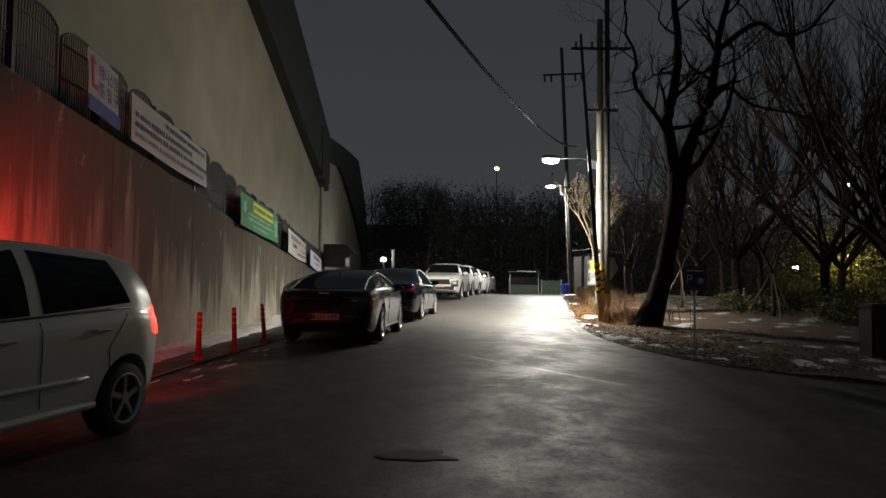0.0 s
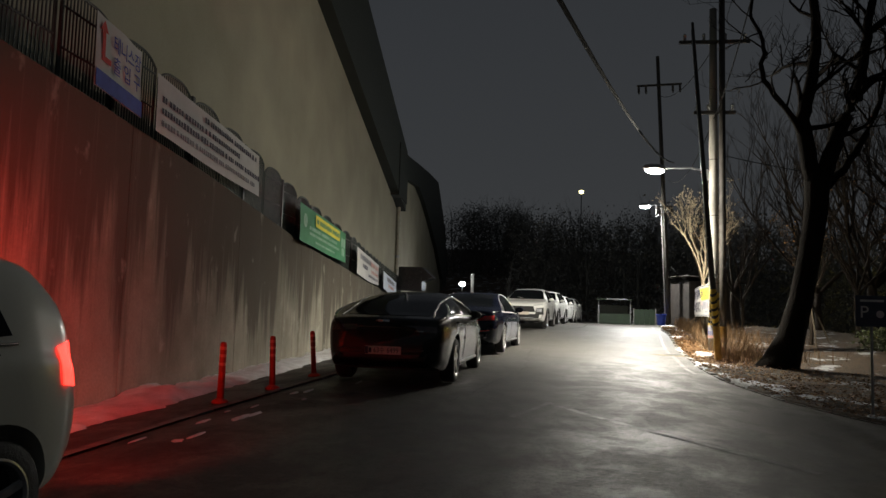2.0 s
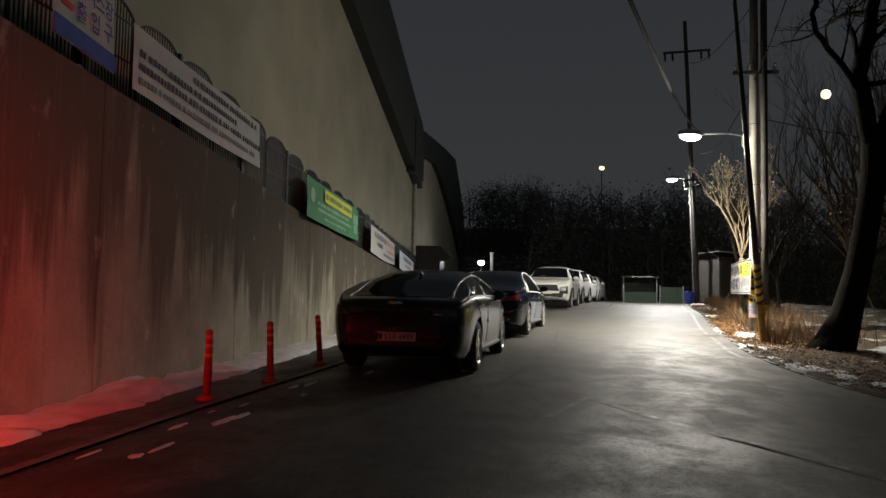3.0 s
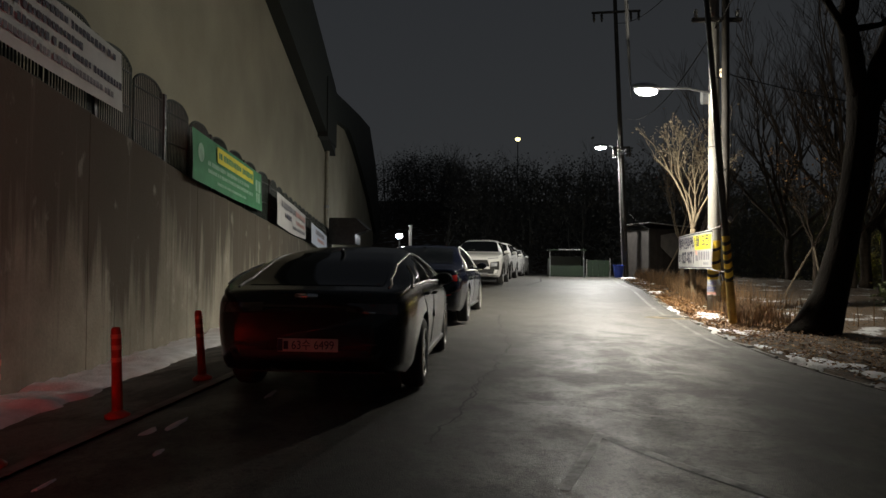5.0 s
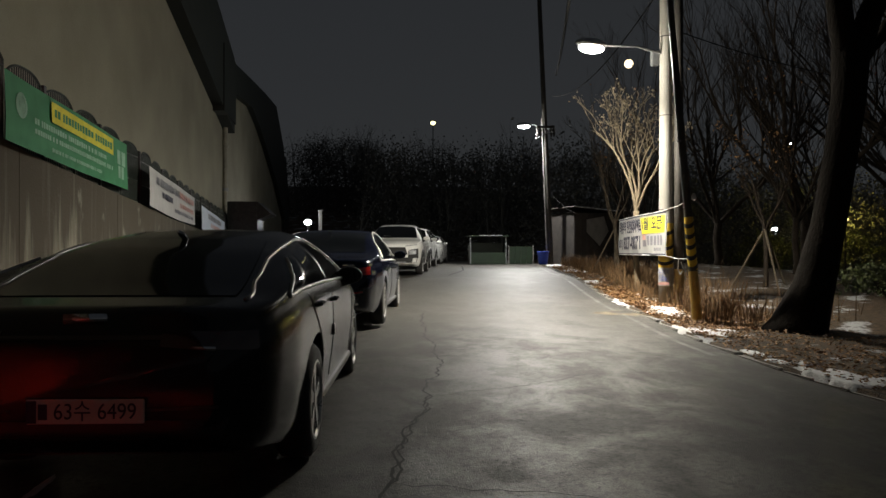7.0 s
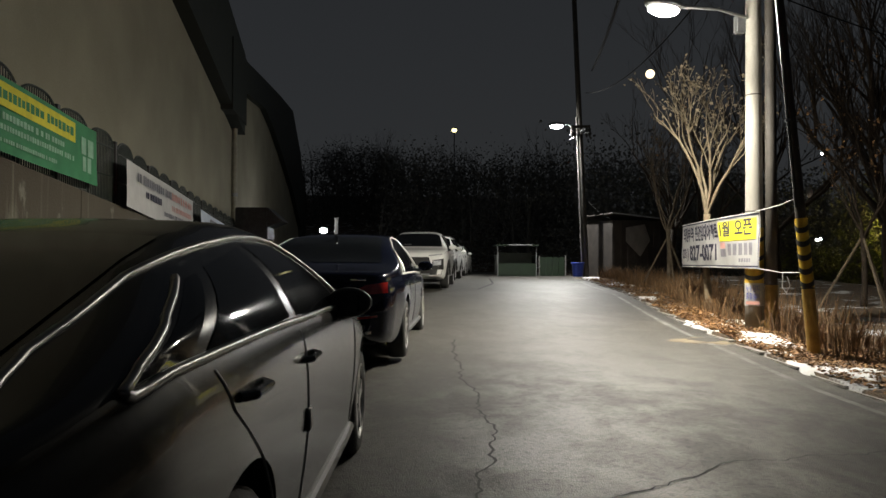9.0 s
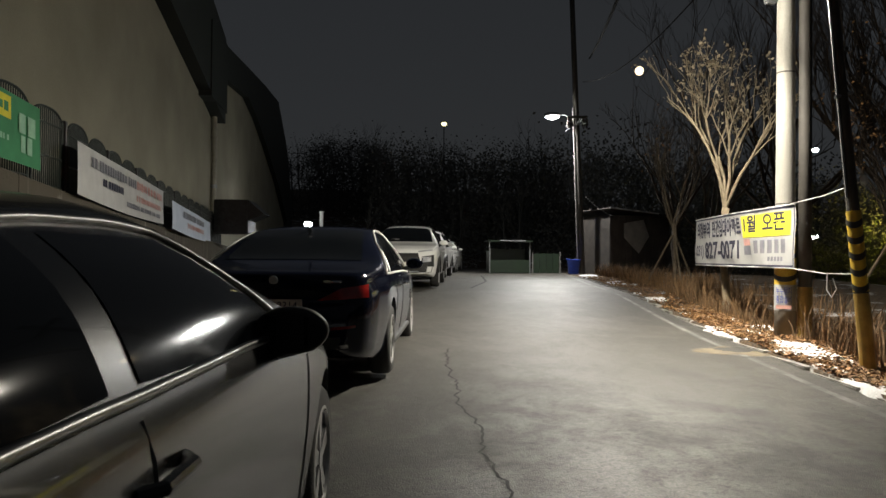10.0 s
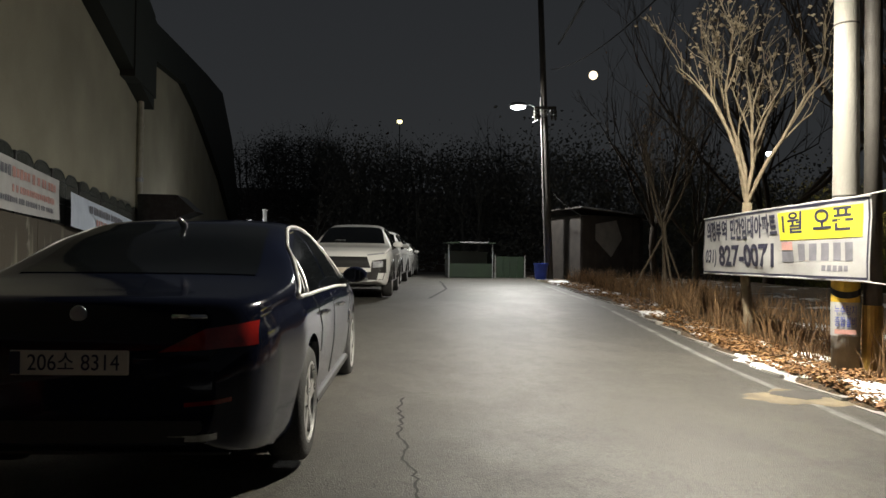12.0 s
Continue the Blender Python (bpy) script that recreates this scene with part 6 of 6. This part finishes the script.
def young_tree(x, y, stems, height, fork, bark, label, seed, leaves=120, spread=0.45, stakes=False, leafmat=None, r0=0.06, level=2, kids=(3, 4), wiggle=0.2):
    rnd = random.Random(seed)
    g = Vector((x, y, ground_height(x, y) - 0.05))
    root = thing("tree", Matrix.Translation(g), label, "tree")
    part("trunk", tube([(0, 0, -0.05), (0.03, 0, 0.3), (rnd.uniform(-0.06, 0.06), 0.03, fork * 0.6), (0, 0, fork)], [r0 * 1.4, r0 * 1.1, r0, r0 * 1.05], 10), bark, root, smooth=True)
    tips = []
    verts, faces = [], []
    for k in range(stems):
        a = 2 * math.pi * k / stems + rnd.uniform(-0.3, 0.3)
        d = Vector((spread * math.cos(a), spread * math.sin(a), 1))
        grow(verts, faces, Vector((0, 0, fork - rnd.uniform(0, 0.25))), d, (height - fork) * rnd.uniform(0.5, 0.68), r0 * 0.55, level, rnd, 7, 0.62, 0.6, kids, tips, wiggle, 0.55)
    data_mesh("crown", verts, faces, bark, root, smooth=True)
    if leaves:
        v, f = leaf_cloud(tips, leaves, 0.07, rnd, 0.06)
        ob = data_mesh("leaves", v, f, leafmat or LEAFDRY, root, "few withered leaves")
        ob["kind"] = "stuff"
    if stakes:
        for a in (0.4, 2.5, 4.6):
            part("stake", tube([(0.75 * math.cos(a), 0.75 * math.sin(a), 0), (0.03 * math.cos(a), 0.03 * math.sin(a), 1.35)], 0.025, 6), TWIGPALE, root)
    return root


young_tree(5.12, 24.75, 6, 4.75, 1.9, BARKPALE, "pale many-stemmed young tree with a few dry leaves behind the banner", 21, 420, 0.2, level=3, kids=(2, 4), r0=0.062, leafmat=BARKPALE, wiggle=0.27)
young_tree(6.4, 30.2, 5, 4.9, 1.7, TWIGPALE, "slim bare young tree held by wooden stakes", 22, 60, 0.4, True, r0=0.05, level=3)
young_tree(8.1, 24.6, 5, 4.2, 1.5, TWIG, "small bare park tree with reddish twigs", 23, 160, 0.6, True, r0=0.05, level=3)
young_tree(9.6, 20.8, 5, 4.4, 1.4, TWIG, "small bare park tree with wooden stakes", 24, 120, 0.6, True, r0=0.06, level=3)
young_tree(10.6, 27.5, 6, 6.0, 1.6, TWIG, "bare bushy park tree in the dark", 25, 120, 0.6, r0=0.08, level=3)
young_tree(8.3, 32.5, 6, 5.5, 1.2, TWIG, "bare thicket tree beside the path", 26, 60, 0.7, r0=0.07, level=3)
young_tree(13.5, 31.0, 6, 7.5, 2.0, TWIG, "bare park tree with spreading branches", 27, 60, 0.7, r0=0.1, level=3)
young_tree(9.0, 36.5, 6, 7.0, 1.8, TWIG, "bare tree beside the shack", 28, 40, 0.6, r0=0.1, level=3)

for i, (x, y, h) in enumerate(((13.0, 24.5, 9.0), (16.5, 30.0, 12.0), (20.0, 24.0, 11.0), (12.5, 36.0, 11.0), (24.0, 36.0, 13.0), (18.5, 17.5, 9.0), (28.0, 30.0, 12.0), (12.6, 19.0, 12.5), (15.6, 24.6, 14.0), (20.5, 31.0, 16.0), (11.5, 28.5, 11.0))):
    young_tree(x, y, 7, h, 1.8, TWIG, "tall bare park tree with a dense dark crown", 120 + i, 0, 0.75, r0=0.15, level=3, kids=(5, 7))


def shrub(x, y, rx, ry, h, count, material, label, seed, size=0.09, name="shrub"):
    rnd = random.Random(seed)
    g = Vector((x, y, ground_height(x, y) - 0.04))
    root = thing(name, Matrix.Translation(g), label, "shrub")
    tips, verts, faces = [], [], []
    for k in range(9):
        a = rnd.uniform(0, 6.28)
        grow(verts, faces, Vector((rx * 0.3 * math.cos(a), ry * 0.3 * math.sin(a), 0)), Vector((0.6 * math.cos(a), 0.6 * math.sin(a), 1)), h * 0.55, 0.02, 1, rnd, 4, 0.8, 0.3, (3, 4), tips)
    data_mesh("stems", verts, faces, TWIG, root)
    pts = []
    for _ in range(160):
        a, f, e = rnd.uniform(0, 6.28), math.sqrt(rnd.random()), rnd.random()
        bulge = 1 + 0.35 * noise.noise((math.cos(a) * 1.5 + seed, math.sin(a) * 1.5, e * 2))
        pts.append(Vector((rx * f * math.cos(a) * bulge, ry * f * math.sin(a) * bulge, h * (0.12 + 0.88 * e * math.sqrt(max(0.05, 1 - 0.8 * f * f))) * bulge)))
    v, f = leaf_cloud(pts, count, size, rnd, 0.12)
    ob = data_mesh("foliage", v, f, material, root, "small dense leaves")
    ob["kind"] = "stuff"
    return root


for i, (x, y, rx, ry, h, n) in enumerate(((9.6, 22.4, 1.0, 0.8, 0.6, 1800), (11.4, 19.6, 1.2, 1.0, 0.75, 2000), (11.8, 15.6, 1.3, 1.2, 0.8, 2000), (12.5, 24.2, 1.7, 1.4, 0.8, 2200), (15.0, 28.0, 2.0, 1.6, 0.9, 2200), (13.2, 20.4, 1.4, 1.2, 0.8, 2000), (15.5, 14.8, 1.7, 1.4, 2.6, 2600), (17.5, 17.5, 1.9, 1.6, 3.2, 2600), (20, 21, 2.2, 1.8, 2.6, 2600))):
    shrub(x, y, rx, ry, h, n, LEAFGREEN, "dark evergreen park shrub on the verge", 60 + i)
for i, (x, y, rx, h) in enumerate(((28.5, 55.5, 2.4, 4.6), (31.5, 57.0, 2.6, 5.0), (26.0, 57.5, 2.2, 3.2), (35, 58, 3, 4.5))):
    shrub(x, y, rx, rx, h, 14000, LEAFGREEN, "evergreen shrub lit yellow by a park lamp", 80 + i, 0.1)


def brush():
    """Dry weeds along the right verge."""
    rnd = random.Random(31)
    verts, faces = [], []
    for _ in range(9000):
        y = 19.5 + 18.5 * rnd.random()
        x = edge_x(y) + 0.7 + abs(rnd.gauss(0.5, 0.8))
        if noise.noise((x * 0.9, y * 0.9, 7)) < -0.12 or math.hypot(x - 4.9, y - 22.3) < 0.4:
            continue
        z = ground_height(x, y)
        h = rnd.uniform(0.12, 0.5) * (1 + 0.5 * noise.noise((x, y, 1)))
        a, b = rnd.uniform(0, 6.28), rnd.uniform(0, 6.28)
        lean, w = rnd.uniform(0.1, 0.7) * h, rnd.uniform(0.004, 0.009)
        k = len(verts)
        dx, dy = math.cos(a) * w, math.sin(a) * w
        mx, my = x + math.cos(b) * lean * 0.35, y + math.sin(b) * lean * 0.35
        verts += [(x - dx, y - dy, z - 0.02), (x + dx, y + dy, z - 0.02), (mx + dx * 0.8, my + dy * 0.8, z + h * 0.6), (mx - dx * 0.8, my - dy * 0.8, z + h * 0.6), (x + math.cos(b) * lean, y + math.sin(b) * lean, z + h)]
        faces += [(k, k + 1, k + 2, k + 3), (k + 3, k + 2, k + 4)]
    tagged(data_mesh("dry_grass", verts, faces, GRASSDRY), "tangle of dry straw-coloured weeds on the verge", "grass", kind="stuff")
    verts, faces = [], []
    for _ in range(21000):
        y = rnd.choice((rnd.uniform(10.8, 20), rnd.uniform(19, 25), rnd.uniform(19, 25), rnd.uniform(24, 36)))
        x = edge_x(y) + 0.06 + abs(rnd.gauss(0, 0.8 if y > 18 else 2.0))
        z = ground_height(x, y) + rnd.uniform(0.0, 0.035)
        s, a = rnd.uniform(0.018, 0.042), rnd.uniform(0, 6.28)
        u = Vector((math.cos(a), math.sin(a), rnd.uniform(-0.3, 0.5))).normalized()
        v = Vector((-math.sin(a), math.cos(a), rnd.uniform(-0.3, 0.3)))
        c = Vector((x, y, z))
        k = len(verts)
        verts += [c - u * s, c + v * s * 0.6 + Vector((0, 0, 0.012)), c + u * s, c - v * s * 0.6 + Vector((0, 0, 0.012))]
        faces += [(k, k + 1, k + 2), (k, k + 2, k + 3)]
    tagged(data_mesh("fallen_leaves", verts, faces, LEAFDRY), "fallen brown oak leaves scattered over the verge", "leaves", kind="stuff")


brush()


def far_woods():
    """Bare woodland on the rise beyond the road."""
    rnd = random.Random(51)
    verts, faces = [], []
    for i in range(230):
        y = rnd.uniform(58, 112)
        x = rnd.uniform(-14, 75) if i % 3 else rnd.uniform(-6, 25)
        if x < -3 and y < 86:
            y += 32
        z = ground_height(x, y) - 0.3
        h = rnd.uniform(5.5, 10)
        grow(verts, faces, Vector((x, y, z)), Vector((rnd.uniform(-0.1, 0.1), 0, 1)), h * 0.62, h * 0.016, 3, rnd, 4, 0.75, 0.35, (3, 4), None, 0.12, 0.55)
    tagged(data_mesh("far_woods", verts, faces, FARTWIG), "dark bare woodland on the rise beyond the road", "woods", kind="stuff")
    verts, faces = [], []
    pts = []
    for i in range(5200):
        x, y = rnd.uniform(-12, 80), rnd.uniform(52, 84)
        if x < -2:
            y += 34
        if x < 9 and y < 58:
            continue
        pts.append(Vector((x, y, ground_height(x, y) + 7.5 * rnd.random() ** 1.4)))
    verts, faces = leaf_cloud(pts, 240000, 0.21, rnd, 0.8)
    tagged(data_mesh("far_undergrowth", verts, faces, FARTWIG), "dark undergrowth at the foot of the wood", "undergrowth", kind="stuff")


far_woods()

# ---------------------------------------------------------------- far end of the road
def gbase(x, y):
    return ground_height(x, y) if x > edge_x(y) else gz(x, y)


shelter = thing("bin_shelter", Matrix.Translation((4.3, 43.0, gbase(4.3, 43))), "green open-fronted bin shelter with pale roof edge", "shelter")
for x in (-0.85, 0.85):
    part("post", tube([(x, -0.5, 0), (x, -0.5, 1.32)], 0.03, 8), STEEL, shelter)
part("back_panel", box(1.7, 0.05, 1.0, (0, 0.5, 0.55), 0.01), GREENBIN, shelter)
for x in (-0.85, 0.85):
    part("side_panel", box(0.04, 1.0, 0.9, (x, 0, 0.5), 0.01), GREENBIN, shelter)
part("front_panel", box(1.7, 0.04, 0.55, (0, -0.5, 0.3), 0.01), GREENBIN, shelter)
part("roof", box(1.9, 1.3, 0.06, (0, 0, 1.36), 0.015), GREENBIN, shelter)
part("roof_edge", box(1.1, 0.03, 0.05, (0.1, -0.66, 1.38), 0.008), STEEL, shelter, "pale roof edge")

screen = thing("green_screen", Matrix.Translation((6.0, 43.2, gbase(6.0, 43.2))), "green sheet metal screen with pale posts", "screen")
for k in range(4):
    part("panel", box(0.27, 0.03, 0.84, (-0.42 + 0.28 * k, 0, 0.44), 0.006), GREENBIN, screen)
for x in (-0.6, 0.6):
    part("post", tube([(x, -0.03, 0), (x, -0.03, 0.92)], 0.022, 8), PALEBOARD, screen, "pale post")

bin_ = thing("waste_bin", Matrix.Translation((6.35, 39.9, gbase(6.35, 39.9) + 0.02)), "blue plastic bin standing by the far pole", "bin")
part("tub", lathe([(0.18, 0), (0.2, 0.02), (0.25, 0.5), (0.26, 0.52), (0.24, 0.52), (0.19, 0.05)], 20), BLUEBIN, bin_, smooth=True)
part("rim", lathe([(0.25, 0.5), (0.275, 0.52), (0.275, 0.56), (0.25, 0.57)], 20), BLUEBIN, bin_)

shack = thing("shack", Matrix.Translation((8.7, 40.8, gbase(8.2, 40.5) - 0.05)) @ Matrix.Rotation(radians(14), 4, "Z"), "low rusty sheet shack with tilted pale board", "shack")
part("wall", box(2.6, 0.06, 2.3, (0, -1.0, 1.15), 0.01), RUST, shack)
part("wall", box(0.06, 2.2, 2.3, (-1.3, 0.1, 1.15), 0.01), RUST, shack)
part("wall", box(2.6, 0.06, 2.3, (0, 1.2, 1.15), 0.01), RUST, shack)
part("wall", box(0.06, 2.2, 2.3, (1.3, 0.1, 1.15), 0.01), RUST, shack)
rf = part("roof", box(3.2, 2.8, 0.06, (0, 0, 0), 0.01), RUST, shack, "sloping rusty roof sheet")
rf.matrix_local = Matrix.Translation((0.1, 0.1, 2.42)) @ Matrix.Rotation(radians(5), 4, "Y")
v = [(-0.75, -1.05, 2.0), (0.1, -1.05, 2.15), (0.35, -1.05, 1.5), (-0.1, -1.05, 0.85), (-0.75, -1.05, 1.45)]
data_mesh("pale_board", v + [(a, b - 0.03, c) for a, b, c in v], [(0, 1, 2, 3, 4), (9, 8, 7, 6, 5)] + [(i, i + 5, (i + 1) % 5 + 5, (i + 1) % 5) for i in range(5)], PALEBOARD, shack, "tilted grey board")
for k in range(9):
    part("rib", tube([(-1.25 + 0.3 * k, -1.035, 0.05), (-1.25 + 0.3 * k, -1.035, 2.28)], 0.015, 5), RUST, shack)
part("roof_edge", tube([(-1.55, -1.35, 2.56), (0.6, -1.35, 2.38)], 0.03, 6), STEEL, shack, "pale roof edge")

# sign on a thin post near the side entrance
sx, sy = 4.62, 12.55
sign = thing("parking_sign", Matrix.Translation((sx, sy, gbase(sx, sy) - 0.02)), "grey-blue parking sign on a thin steel post", "sign")
part("post", tube([(0, 0, 0), (0.0, 0, 1.62)], 0.018, 8), STEEL, sign)
part("plate", box(0.42, 0.012, 0.42, (0, -0.025, 1.42), 0.01), SIGNBLUE, sign)
text_mesh("P", 0.17, WHITEPAINT, sign, Matrix.Translation((-0.1, -0.034, 1.4)) @ Matrix.Rotation(math.pi / 2, 4, "X"), "letter")
part("pictogram", lathe([(0.0, 0), (0.05, 0), (0.05, 0.004), (0.0, 0.004)], 14, "y"), WHITEPAINT, sign).matrix_local = Matrix.Translation((0.1, -0.037, 1.38))
part("top_line", box(0.3, 0.004, 0.03, (0, -0.034, 1.56), 0), WHITEPAINT, sign)

post = thing("bollard_bin", Matrix.Translation((8.4, 13.4, gbase(8.4, 13.4) - 0.02)), "dark square litter bin with a small white mark", "litter bin")
part("body", box(0.55, 0.5, 0.95, (0, 0, 0.48), 0.04), BLACKPLASTIC, post)
part("lid", box(0.6, 0.55, 0.08, (0, 0, 1.0), 0.03), BLACKPLASTIC, post)
part("mark", box(0.12, 0.006, 0.14, (0.05, -0.255, 0.72), 0.002), INKGREY, post, "small pale mark")

# ---------------------------------------------------------------- distant lamps


def far_lamp(x, y, z, r, material, label, pole=True, name="park_lamp"):
    root = thing(name, Matrix.Translation((x, y, 0)), label, "lamp")
    part("globe", ball(r, (0, 0, z), (1, 1, 0.8), 14, 10), material, root, smooth=True)
    part("cap", lathe([(r * 1.05, z + r * 0.5), (r * 0.6, z + r * 0.9), (0.03, z + r)], 14), DARKMETAL, root)
    if pole:
        part("post", tube([(0, 0, ground_height(x, y) - 0.2), (0, 0, z - r * 0.5)], 0.06, 8), DARKMETAL, root)
    return root


far_lamp(5.74, 101.97, 18.04, 0.35, GLOWYELLOW, "lamp on a mast far up the wooded slope")
far_lamp(64.0, 118.0, 18.3, 0.45, GLOWCOOL, "white lamp far off beyond the park trees")
far_lamp(29.0, 61.0, 3.0, 0.2, GLOWCOOL, "small white lamp deep in the park")
far_lamp(29.6, 53.5, 3.4, 0.18, GLOWYELLOW, "yellow park lamp among evergreen shrubs")
far_lamp(40.0, 60.0, 5.6, 0.2, GLOWCOOL, "small lamp deep in the park")
far_lamp(-4.9, 49.5, 2.95, 0.2, GLOWCOOL, "bright white lamp beside the hall")
lamp("park_lamp_bulb", "POINT", 420, (1.0, 0.8, 0.16), Matrix.Translation((29.5, 54.0, 3.7)), 0.3)
lamp("hall_lamp_bulb", "POINT", 60, (0.95, 0.98, 1.0), Matrix.Translation((-4.9, 49.2, 3.2)), 0.2)
gate = thing("white_post", Matrix.Translation((-4.2, 49.3, gz(-4.2, 49.3))), "white painted gate post beside the hall lamp", "post")
part("shaft", box(0.18, 0.18, 2.9, (0, 0, 1.45), 0.02), WHITEPAINT, gate)
part("cap", box(0.26, 0.26, 0.06, (0, 0, 2.93), 0.015), WHITEPAINT, gate)
moon = thing("moon", Matrix.Translation((317.2, 917.0, 245.0)), "small warm moon low over the trees", "moon")
part("disc", ball(5.6, (0, 0, 0), (1, 1, 1), 20, 14), GLOWWARM, moon, smooth=True)
moon["kind"] = "structure"
